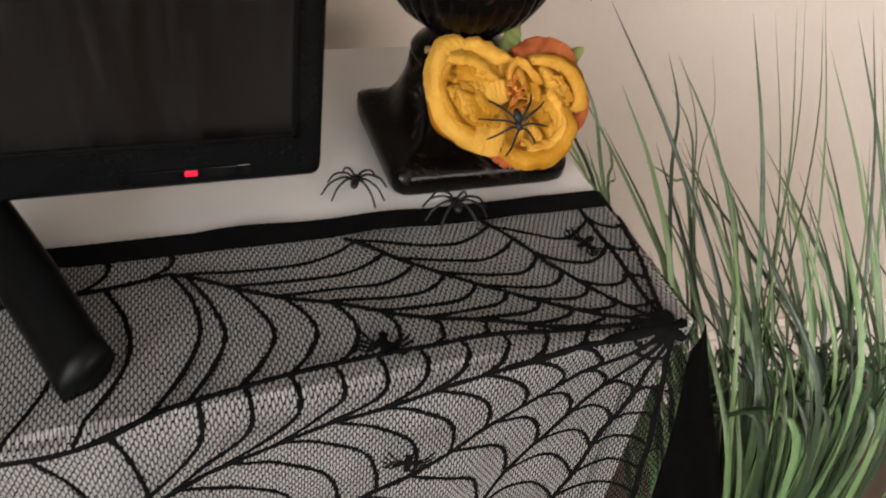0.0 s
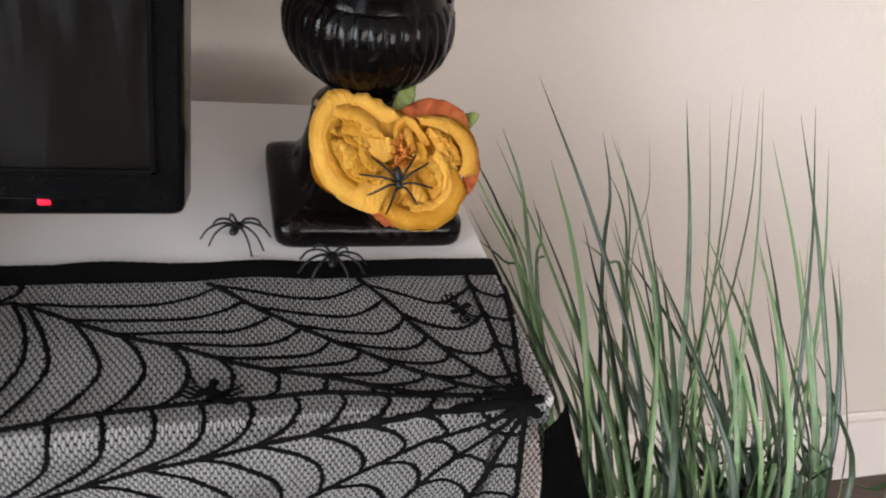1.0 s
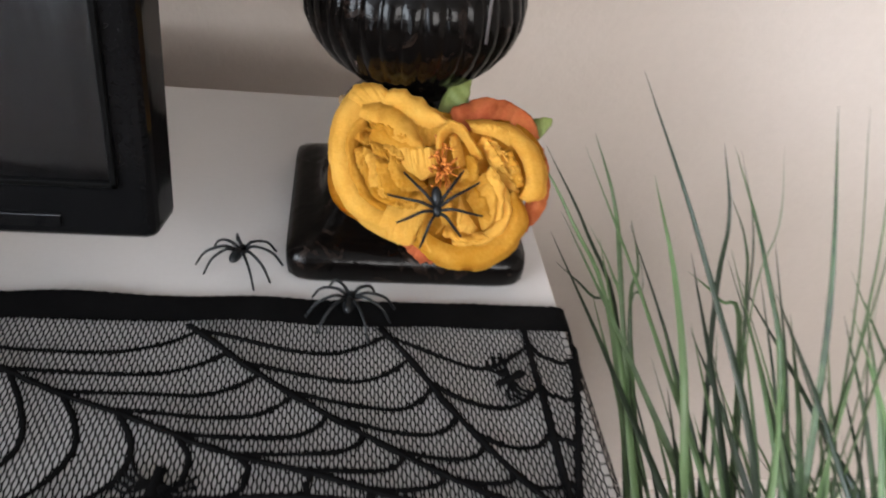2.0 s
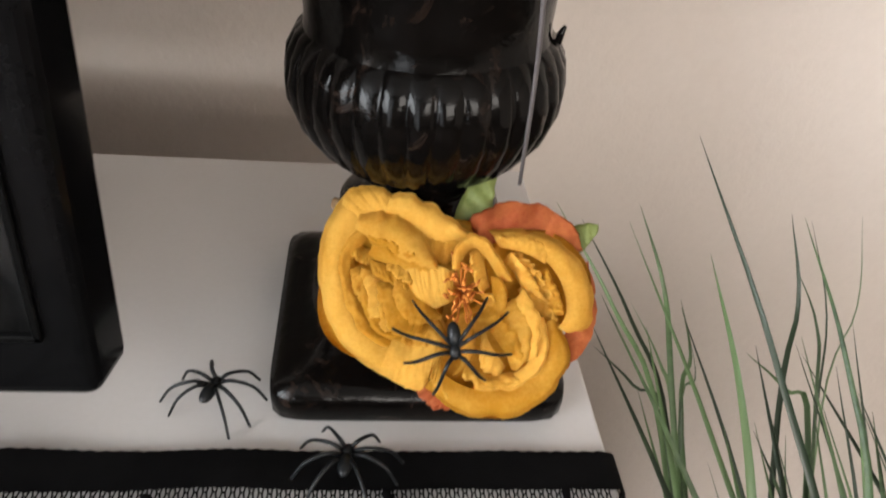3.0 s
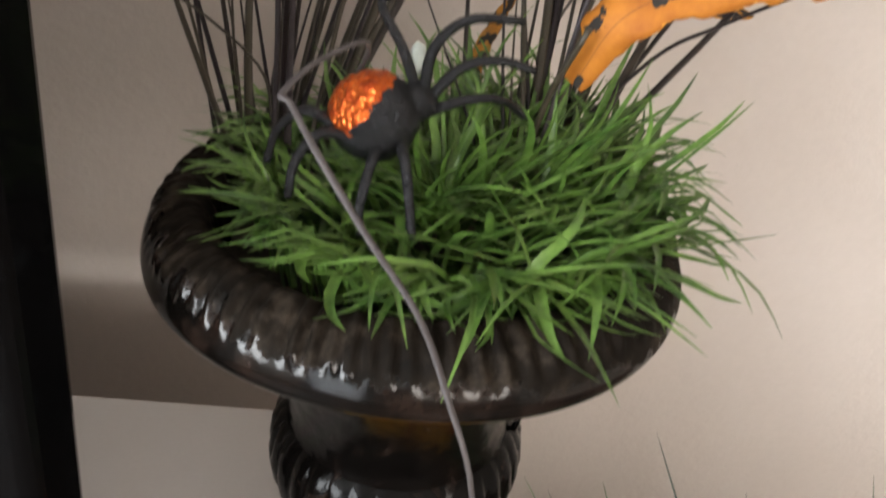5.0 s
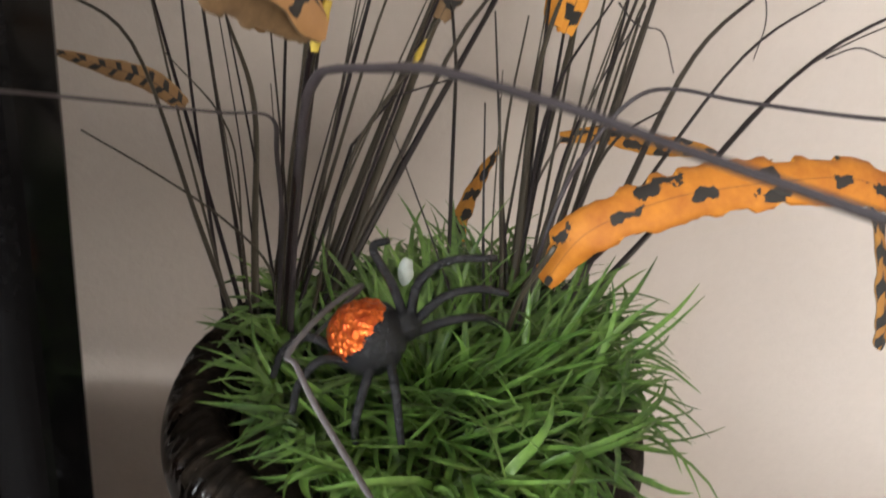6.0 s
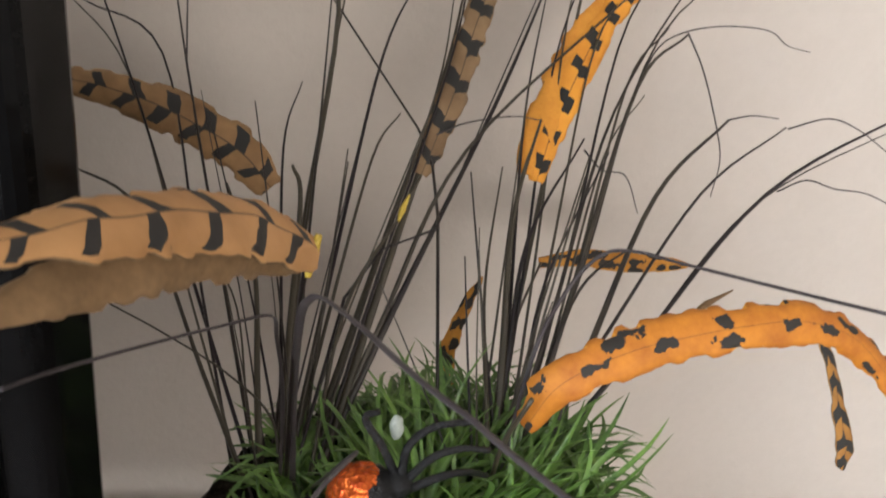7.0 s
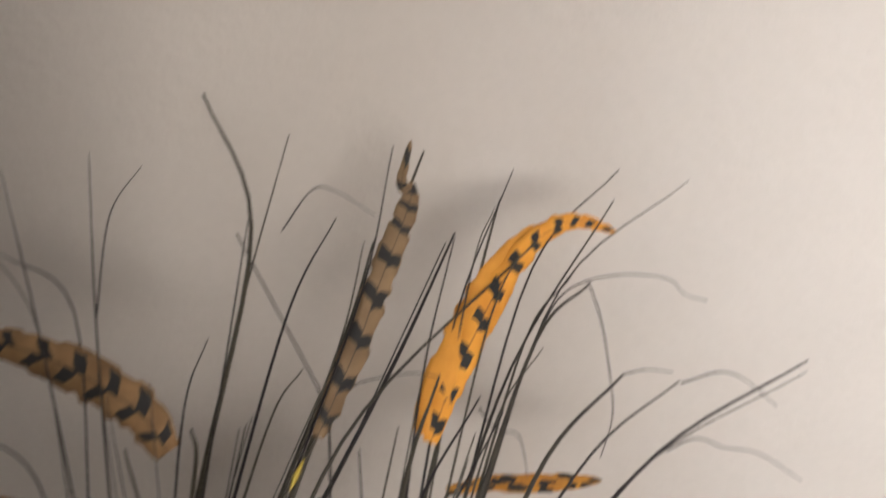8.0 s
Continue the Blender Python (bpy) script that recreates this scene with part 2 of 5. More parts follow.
ORANGE_BAR = leaf_material("orange_barred_leaf", (0.52, 0.19, 0.012), (0.70, 0.30, 0.030), 11.0, reach=0.55, size=0.42, stagger=0.16, slant=-0.15)
UPRIGHT_LEAF = leaf_material("narrow_brown_striped_leaf", (0.13, 0.075, 0.035), (0.24, 0.150, 0.075), 10.0, reach=0.85, size=0.34, stagger=0.1, slant=-0.2)
SMALL_LEAF = spotted_material("small_orange_spotted_leaf", (0.34, 0.125, 0.010), (0.52, 0.230, 0.022), 6.0, 1.6, 0.34)
LEAF_BACK = surface("brown_leaf_back", (0.12, 0.07, 0.03), (0.22, 0.13, 0.06), 0.85, 50.0, 400.0, 0.4, 0.0004)
BUD = surface("yellow_green_bud", (0.30, 0.22, 0.03), (0.55, 0.38, 0.05), 0.6, 200.0, 700.0, 0.2)
LED = bpy.data.materials.new("red_standby_light")
LED.use_nodes = True
LED.node_tree.nodes["Principled BSDF"].inputs["Base Color"].default_value = (0.6, 0.0, 0.02, 1)
LED.node_tree.nodes["Principled BSDF"].inputs["Emission Color"].default_value = (1.0, 0.01, 0.05, 1)
LED.node_tree.nodes["Principled BSDF"].inputs["Emission Strength"].default_value = 0.55

# ---- mesh helpers ----


def to_mesh(name, bm, material, smooth=True):
    me = bpy.data.meshes.new(name)
    bmesh.ops.recalc_face_normals(bm, faces=bm.faces[:])
    bm.to_mesh(me)
    bm.free()
    for mat in material if isinstance(material, (list, tuple)) else [material]:
        me.materials.append(mat)
    if smooth:
        me.shade_smooth()
    return me


def part(name, bm, material, parent=None, label="", smooth=True):
    ob = new(name, to_mesh(name, bm, material, smooth))
    if parent is not None:
        ob.parent = parent
    if label:
        ob["label"] = label
    return ob


def thing(name, m, label, category, group="", kind=""):
    ob = new(name)
    ob.empty_display_size = 0.02
    ob.matrix_world = m
    return tagged(ob, label, category, group, kind)


def box(bm, x0, x1, y0, y1, z0, z1, bevel=0.0, segs=2):
    made = bmesh.ops.create_cube(bm, size=1.0, matrix=Matrix.LocRotScale(((x0 + x1) / 2, (y0 + y1) / 2, (z0 + z1) / 2), None, (x1 - x0, y1 - y0, z1 - z0)))
    if bevel:
        edges = {e for v in made["verts"] for e in v.link_edges}
        bmesh.ops.bevel(bm, geom=list(edges), offset=bevel, segments=segs, affect="EDGES", profile=0.5)


def box_part(name, dims, material, parent=None, bevel=0.0, label=""):
    bm = bmesh.new()
    box(bm, *dims, bevel)
    return part(name, bm, material, parent, label, smooth=False)


def smooth_path(points, steps):
    """A Catmull-Rom curve through the points."""
    p = [Vector(v) for v in points]
    p = [2 * p[0] - p[1]] + p + [2 * p[-1] - p[-2]]
    out = []
    for i in range(1, len(p) - 2):
        for k in range(steps):
            f = k / steps
            a, b, c, d = p[i - 1], p[i], p[i + 1], p[i + 2]
            out.append(0.5 * (2 * b + (c - a) * f + (2 * a - 5 * b + 4 * c - d) * f * f + (3 * b - a - 3 * c + d) * f ** 3))
    return out + [p[-2]]


def tube(bm, points, r0, r1, sides=6, steps=6, flat=1.0, mid=None):
    """A tapered round or flattened rod along a smooth path."""
    path = smooth_path(points, steps)
    rings, n = [], len(path)
    side = None
    for i, c in enumerate(path):
        d = (path[min(i + 1, n - 1)] - path[max(i - 1, 0)]).normalized()
        if side is None:
            side = d.cross(Vector((0.3, 1.0, 0.2))).normalized()
        side = (side - d * side.dot(d)).normalized()
        up = d.cross(side)
        f = i / (n - 1)
        r = r0 + (r1 - r0) * f if mid is None else ((r0 + (mid - r0) * f * 2) if f < 0.5 else (mid + (r1 - mid) * (f * 2 - 1)))
        rings.append([bm.verts.new(c + side * (r * math.cos(a)) + up * (r * flat * math.sin(a))) for a in (2 * math.pi * k / sides for k in range(sides))])
    for a, b in zip(rings, rings[1:]):
        for k in range(sides):
            bm.faces.new((a[k], a[(k + 1) % sides], b[(k + 1) % sides], b[k]))
    bm.faces.new(rings[0])
    bm.faces.new(rings[-1])


def blade(bm, points, width, normal, steps=4, fold=0.25):
    """A folded grass blade that tapers to its tip."""
    path = smooth_path(points, steps)
    n, rows = len(path), []
    for i, c in enumerate(path):
        d = (path[min(i + 1, n - 1)] - path[max(i - 1, 0)]).normalized()
        s = d.cross(normal).normalized()
        f = i / (n - 1)
        w = width / 2 * min(1.0, 0.55 + f * 2.0) * (1 - f ** 3.2) + 0.0001
        lift = s.cross(d) * (w * fold)
        rows.append([bm.verts.new(c - s * w + lift), bm.verts.new(c - lift * 0.6), bm.verts.new(c + s * w + lift)])
    for a, b in zip(rows, rows[1:]):
        bm.faces.new((a[0], a[1], b[1], b[0]))
        bm.faces.new((a[1], a[2], b[2], b[1]))


def lathe(bm, profile, segs, ripple=None):
    """Turns (radius, height) pairs round the z axis; ripple(angle, i) gives a factor for the radius."""
    rings = []
    for i, (r, z) in enumerate(profile):
        rings.append([bm.verts.new((r * k * math.cos(a), r * k * math.sin(a), z))
                      for a in (2 * math.pi * j / segs for j in range(segs)) for k in ((ripple(a, i) if ripple else 1.0),)])
    for a, b in zip(rings, rings[1:]):
        for j in range(segs):
            bm.faces.new((a[j], a[(j + 1) % segs], b[(j + 1) % segs], b[j]))
    return rings


def leaf_mesh(points, width, normal, seed, ragged=0.14, cup=0.22, steps=10, across=6, thick=0.0007, shape=0.0, twist=0.0):
    """A long leaf with a ragged edge; the upper side carries slot 0, the under side slot 1."""
    rnd = random.Random(seed)
    bm = bmesh.new()
    uv = bm.loops.layers.uv.new("leaf")
    path = smooth_path(points, steps)
    n = len(path)
    top, low, coords = [], [], []
    wl, wr = 1.0, 1.0
    for i, c in enumerate(path):
        f = i / (n - 1)
        d = (path[min(i + 1, n - 1)] - path[max(i - 1, 0)]).normalized()
        nn = Vector(normal)
        if twist:
            nn = Matrix.Rotation(twist * f, 3, d) @ nn
        s = d.cross(nn).normalized()
        u = s.cross(d).normalized()
        if i % 2 == 0:
            wl, wr = 1 - ragged * rnd.random(), 1 - ragged * rnd.random()
        w = width / 2 * (math.sin(math.pi * min(1, 0.06 + 0.94 * f ** (0.75 + shape))) ** 0.55) * (1 - 0.25 * f) + 0.0006
        rt, rl, rc = [], [], []
        for k in range(across + 1):
            v = -1 + 2 * k / across
            ww = w * (wl if v < 0 else wr) if abs(v) > 0.9 else w
            p = c + s * (v * ww) - u * (cup * w * v * v) + u * (0.0006 * math.sin(9 * f * math.pi + 3 * v))
            rt.append(bm.verts.new(p + u * thick / 2))
            rl.append(bm.verts.new(p - u * thick / 2))
            rc.append((f, (v + 1) / 2))
        top.append(rt), low.append(rl), coords.append(rc)

    def face(vs, cs, slot):
        fc = bm.faces.new(vs)
        fc.material_index = slot
        for l, cc in zip(fc.loops, cs):
            l[uv].uv = cc

    for i in range(n - 1):
        for k in range(across):
            cs = (coords[i][k], coords[i][k + 1], coords[i + 1][k + 1], coords[i + 1][k])
            face((top[i][k], top[i][k + 1], top[i + 1][k + 1], top[i + 1][k]), cs, 0)
            face((low[i][k + 1], low[i][k], low[i + 1][k], low[i + 1][k + 1]), (cs[1], cs[0], cs[3], cs[2]), 1)
        for k in (0, across):
            face((top[i][k], low[i][k], low[i + 1][k], top[i + 1][k]), (coords[i][k], coords[i][k], coords[i + 1][k], coords[i + 1][k]), 1)
    return bm


# ---- the room ----
TOP = 0.92
WALL_Y, WEST, EAST, SOUTH, HIGH = 0.82, -2.30, 2.90, -3.20, 2.45


def shell(name, dims, material, label, category):
    return tagged(box_part(name, dims, material), label, category, kind="structure")


shell("floor", (WEST - 0.1, EAST + 0.1, SOUTH - 0.1, WALL_Y + 0.1, -0.08, 0.0), FLOOR, "brown floor below the beige walls", "floor")
shell("ceiling", (WEST - 0.1, EAST + 0.1, SOUTH - 0.1, WALL_Y + 0.1, HIGH, HIGH + 0.08), CEILING, "plain pale painted ceiling", "ceiling")
shell("wall_north", (WEST - 0.1, EAST + 0.1, WALL_Y, WALL_Y + 0.1, 0.0, HIGH), PAINT, "beige painted wall with fine orange-peel texture", "wall")
shell("wall_east", (EAST, EAST + 0.1, SOUTH, WALL_Y, 0.0, HIGH), PAINT, "beige painted side wall", "wall")
SX0, SX1, SZ0, SZ1 = 0.20, 2.40, 1.14, 2.30
DX0, DX1, DZ1 = -2.12, -0.88, 2.12
bm = bmesh.new()
box(bm, WEST - 0.1, DX0, SOUTH - 0.1, SOUTH, 0.0, HIGH)
box(bm, DX0, DX1, SOUTH - 0.1, SOUTH, DZ1, HIGH)
box(bm, DX1, SX0, SOUTH - 0.1, SOUTH, 0.0, HIGH)
box(bm, SX1, EAST + 0.1, SOUTH - 0.1, SOUTH, 0.0, HIGH)
box(bm, SX0, SX1, SOUTH - 0.1, SOUTH, 0.0, SZ0)
box(bm, SX0, SX1, SOUTH - 0.1, SOUTH, SZ1, HIGH)
# out of view; its dark colour keeps reflections in screen and glaze black
tagged(part("wall_south", bm, DARK_PAINT, smooth=False), "unseen wall coloured dark for the room's dimness, with an added window and a glass door", "wall", kind="structure")

# the west wall, with a window opening through it
WY0, WY1, WZ0, WZ1 = -2.85, -0.65, 1.00, 2.32
bm = bmesh.new()
box(bm, WEST - 0.1, WEST, SOUTH, WY0, 0.0, HIGH)
box(bm, WEST - 0.1, WEST, WY1, WALL_Y, 0.0, HIGH)
box(bm, WEST - 0.1, WEST, WY0, WY1, 0.0, WZ0)
box(bm, WEST - 0.1, WEST, WY0, WY1, WZ1, HIGH)
tagged(part("wall_west", bm, PAINT, smooth=False), "beige painted wall with a window opening", "wall", kind="structure")
window = thing("window_1", pose(WEST - 0.05, (WY0 + WY1) / 2, WZ0), "white framed window that lets in daylight", "window", kind="structure")
hw = (WY1 - WY0) / 2
wh = WZ1 - WZ0
for dims in ((-0.03, 0.03, -hw, hw, 0, 0.05), (-0.03, 0.03, -hw, hw, wh - 0.05, wh), (-0.03, 0.03, -hw, -hw + 0.05, 0.05, wh - 0.05),
             (-0.03, 0.03, hw - 0.05, hw, 0.05, wh - 0.05), (-0.02, 0.02, -0.02, 0.02, 0.05, wh - 0.05)):
    box_part("window_frame", dims, TRIM, window, 0.004)

# unseen window, added as a place for the fill light
window = thing("window_2", pose((SX0 + SX1) / 2, SOUTH - 0.05, SZ0), "added white framed window across the room, unseen, for the fill light", "window", kind="structure")
hw, hh = (SX1 - SX0) / 2, SZ1 - SZ0
for dims in ((-hw, hw, -0.03, 0.03, 0, 0.04), (-hw, hw, -0.03, 0.03, hh - 0.04, hh), (-hw, -hw + 0.04, -0.03, 0.03, 0.04, hh - 0.04), (hw - 0.04, hw, -0.03, 0.03, 0.04, hh - 0.04)):
    box_part("window_frame", dims, TRIM, window, 0.004)


door = thing("door_1", pose((DX0 + DX1) / 2, SOUTH - 0.05, 0.0), "white framed glass door behind a pale curtain", "door", kind="structure")
hw = (DX1 - DX0) / 2
for dims in ((-hw, hw, -0.03, 0.03, 0.0, 0.08), (-hw, hw, -0.03, 0.03, DZ1 - 0.07, DZ1), (-hw, -hw + 0.07, -0.03, 0.03, 0.08, DZ1 - 0.07), (hw - 0.07, hw, -0.03, 0.03, 0.08, DZ1 - 0.07), (-0.03, 0.03, -0.025, 0.025, 0.08, DZ1 - 0.07)):
    box_part("door_frame", dims, TRIM, door, 0.004)


def curtain(a, b, seed, along_x=False):
    """A gathered curtain along the west wall, or along the wall across the room."""
    rnd = random.Random(seed)
    bm = bmesh.new()
    rows, n = [], 180
    phase = [rnd.random() * 0.5 for k in range(n + 1)]
    for z in (0.0, 1.2, 2.38):
        row = []
        for k in range(n + 1):
            along = a + (b - a) * k / n
            out = 0.09 + 0.03 * math.sin(k / n * (b - a) * 75 + phase[k]) * (0.8 + 0.2 * z)
            row.append(bm.verts.new((along, SOUTH + out, z) if along_x else (WEST + out, along, z)))
        rows.append(row)
    for p, q in zip(rows, rows[1:]):
        for k in range(n):
            bm.faces.new((p[k], p[k + 1], q[k + 1], q[k]))
    bmesh.ops.solidify(bm, geom=bm.faces[:], thickness=0.002)
    return tagged(part("curtain", bm, FABRIC), "pale gathered fabric curtain", "curtain")


curtain(-3.05, -2.70, 3)
curtain(-0.70, -0.25, 4)
curtain(-2.15, -0.82, 5, True)

# skirting board along the wall behind the cabinet, with a small rounded top
bm = bmesh.new()
box(bm, WEST, EAST, WALL_Y - 0.016, WALL_Y, 0.0, 0.185)
box(bm, WEST, EAST, WALL_Y - 0.009, WALL_Y, 0.185, 0.205, 0.003)
tagged(part("baseboard", bm, TRIM, smooth=False), "pale painted baseboard at the foot of the wall", "baseboard", kind="structure")

# ---- the cabinet ----
CX0, CX1, CY0, CY1 = -1.30, 0.2860, 0.262, 0.6465
cabinet = thing("cabinet", pose(0, 0, 0), "white laminate cabinet that carries the television", "cabinet")
box_part("top_panel", (CX0, CX1, CY0, CY1, TOP - 0.022, TOP), WHITE, cabinet, 0.0015)
box_part("side_panel", (CX0 + 0.005, CX0 + 0.023, CY0 + 0.006, CY1 - 0.004, 0.05, TOP - 0.022), WHITE, cabinet, 0.001)
box_part("side_panel", (CX1 - 0.023, CX1 - 0.005, CY0 + 0.006, CY1 - 0.004, 0.05, TOP - 0.022), WHITE, cabinet, 0.001)
box_part("back_panel", (CX0 + 0.023, CX1 - 0.023, CY1 - 0.010, CY1 - 0.005, 0.05, TOP - 0.022), WHITE, cabinet)
box_part("plinth", (CX0 + 0.02, CX1 - 0.02, CY0 + 0.03, CY1 - 0.01, 0.0, 0.05), WHITE, cabinet)
for i in range(2):
    xa = CX0 + 0.025 + i * 0.77
    for k in range(3):
        z0 = 0.06 + k * 0.28
        box_part("drawer_front", (xa, xa + 0.762, CY0 + 0.006, CY0 + 0.024, z0, z0 + 0.272), WHITE, cabinet, 0.0015)

# ---- the television ----
tv = thing("television", pose(-0.5610, 0.3885, TOP), "black flat television with a glossy bezel, switched off", "television")
TW, TH, TB = 0.640, 0.80, 0.0425
bm = bmesh.new()
box(bm, -TW, TW, 0.0, 0.028, TB, TB + TH, 0.007, 4)
for v in bm.verts:
    if v.co.y > 0.02:
        v.co.x *= 1.004
bezel = part("bezel", bm, PLASTIC, tv, smooth=False)
bm = bmesh.new()
box(bm, -TW + 0.05, TW - 0.05, 0.027, 0.060, TB + 0.012, TB + TH - 0.01, 0.012, 3)
part("back_cover", bm, MATTE, tv, smooth=False)
# thin raised step round the screen, and the screen set into it
bm = bmesh.new()
for d in ((-TW + 0.016, TW - 0.016, TB + 0.031, TB + 0.034), (-TW + 0.016, TW - 0.016, TB + TH - 0.019, TB + TH - 0.016),
          (-TW + 0.016, -TW + 0.019, TB + 0.034, TB + TH - 0.019), (TW - 0.019, TW - 0.016, TB + 0.031, TB + TH - 0.019)):
    box(bm, d[0], d[1], -0.0026, 0.001, d[2], d[3], 0.0006, 1)
part("screen_surround", bm, MATTE, tv, smooth=False)
box_part("screen", (-TW + 0.019, TW - 0.019, -0.0008, 0.001, TB + 0.031, TB + TH - 0.019), STREAKED, tv)
box_part("sensor_window", (0.524, 0.597, -0.0012, 0.001, TB + 0.008, TB + 0.015), SCREEN, tv, 0.0004)
box_part("standby_light", (0.5600, 0.5670, -0.0018, 0.001, TB + 0.0100, TB + 0.0138), LED, tv, 0.0006)


def tv_foot(px, sign):
    bm = bmesh.new()
    tube(bm, [(px - sign * 0.008, 0.040, TB + 0.02), (px, 0.034, 0.032), (px + sign * 0.0325, -0.0285, 0.016), (px + sign * 0.066, -0.106, 0.011)], 0.020, 0.018, 16, 8, 0.55)
    return part("foot", bm, MATTE, tv, "splayed black plastic foot")


tv_foot(0.4385, 1)
tv_foot(-0.4385, -1)
# the set stands a little out of plumb
for ob in tv.children:
    for v in ob.data.vertices:
        v.co.x += 0.0278 * (v.co.z - TB)

# ---- the urn ----
UX, UY = 0.2015, 0.4875
urn = thing("urn", pose(UX, UY, TOP), "black and brown glazed classical urn on a square plinth", "urn")


def square_plinth():
    """A square slab with a rounded shoulder that rises to a round pedestal."""
    bm = bmesh.new()
    levels = [(0.0630, 0.0, 1.0), (0.0650, 0.003, 1.0), (0.0655, 0.010, 1.0), (0.0650, 0.017, 1.0), (0.0590, 0.0205, 1.0), (0.0535, 0.0222, 0.98), (0.0505, 0.0238, 0.9),
              (0.0484, 0.0275, 0.7), (0.0455, 0.0345, 0.40), (0.0430, 0.0445, 0.16), (0.0400, 0.0550, 0.03), (0.0380, 0.0640, 0.0), (0.0375, 0.0690, 0.0), (0.0345, 0.0715, 0.0)]
    segs, rings = 96, []
    for r, z, sq in levels:
        ring = []
        for j in range(segs):
            a = 2 * math.pi * (j + 0.5) / segs
            c, s = math.cos(a), math.sin(a)
            k = 1 / (abs(c) ** 14 + abs(s) ** 14) ** (1 / 14)
            k = 1 + (k - 1) * sq
            ring.append(bm.verts.new((r * k * c * (1 + 0.03 * sq) + 0.0004 * sq, r * k * s * (0.97 if sq > 0.5 else 1.0) - 0.0100 * sq, z)))
        rings.append(ring)
    for a, b in zip(rings, rings[1:]):
        for j in range(segs):
            bm.faces.new((a[j], a[(j + 1) % segs], b[(j + 1) % segs], b[j]))
    bm.faces.new(rings[0])
    bm.faces.new(rings[-1])
    return bm


part("plinth", square_plinth(), GLAZE, urn)
bm = bmesh.new()
lathe(bm, [(0.034, 0.069), (0.0365, 0.072), (0.037, 0.076), (0.034, 0.080), (0.0275, 0.085), (0.0265, 0.091), (0.030, 0.097)], 96)
part("neck", bm, GLAZE, urn)
RIBS = 34
bm = bmesh.new()
belly = [(0.029, 0.0955), (0.0385, 0.1015), (0.0478, 0.1095), (0.0550, 0.1195), (0.0592, 0.130), (0.0600, 0.140), (0.0585, 0.150), (0.0550, 0.157), (0.0515, 0.160)]
swell = (0.2, 0.6, 1.0, 1.0, 1.0, 1.0, 0.8, 0.4, 0.0)
lathe(bm, [(r * 0.975, z) for r, z in belly], RIBS * 10, lambda a, i: 1 + 0.034 * swell[i] * (abs(math.cos(a * RIBS / 2)) ** 0.7 - 0.6))
for v in bm.verts:
    v.co += Vector((v.co.x, v.co.y, 0)).normalized() * (0.0007 * noise.noise(v.co * 70) + 0.0004 * noise.noise(v.co * 210))
part("belly", bm, GLAZE, urn, "ribbed glossy belly")
bm = bmesh.new()
lathe(bm, [(0.0510, 0.159), (0.0500, 0.164), (0.0505, 0.175), (0.0532, 0.190), (0.0585, 0.205), (0.0645, 0.218), (0.070, 0.232)], 128)
part("bowl", bm, GLAZE, urn)


rim = [(0.063, 0.231), (0.072, 0.2355), (0.084, 0.2390), (0.0940, 0.2420), (0.0998, 0.2450), (0.1020, 0.2490), (0.1010, 0.2550), (0.0972, 0.2625), (0.0915, 0.2680),
       (0.0840, 0.2700), (0.0785, 0.2660), (0.0750, 0.2580), (0.0730, 0.2450), (0.0720, 0.2300)]
rim = [(p.x * 1.02, p.y) for p in smooth_path([(r, z, 0) for r, z in rim], 5)]
bm = bmesh.new()
lathe(bm, rim, 540, lambda a, i: 1 + 0.004 * math.sin(5 * a + 1))
for v in bm.verts:
    a = math.atan2(v.co.y, v.co.x)
    top = max(0.0, min(1.0, (v.co.z - 0.2572) / 0.005))
    s = math.sin(a * 96 + 2.2 * math.sin(3 * a) + 1.5 * math.sin(7 * a) + 160 * (v.co.z - 0.25))
    n = noise.noise(v.co * 60)
    rough = noise.noise(Vector((a * 9, 0, 3))) + 0.7
    v.co += Vector((math.cos(a), math.sin(a), 0.9)) * (top * (0.0012 * s * max(0.2, rough) + 0.0012 * n + 0.0008 * noise.noise(v.co * 190)))
part("rim", bm, LIP, urn, "rolled lip, rubbed brown on top")
bm = bmesh.new()
lathe(bm, [(0.0005, 0.252), (0.04, 0.250), (0.073, 0.243)], 48)
part("soil", bm, EARTH, urn, "dark filling under the grass")

# the cast body stands a little askew on its plinth
for ob in urn.children:
    for v in ob.data.vertices:
        lift = max(0.0, v.co.z - 0.026)
        x = v.co.x
        v.co.x -= 0.028 * lift
        v.co.z += 0.028 * x * min(1.0, lift / 0.05)

# a small curl of glaze where the belly meets the bowl
bm = bmesh.new()
tube(bm, [(0.0488, -0.010, 0.1580), (0.0492, -0.010, 0.1620), (0.0505, -0.010, 0.1655)], 0.0014, 0.0008, 8, 5, mid=0.0016)
part("curl", bm, GLAZE, urn)

# ---- grass mound in the urn ----


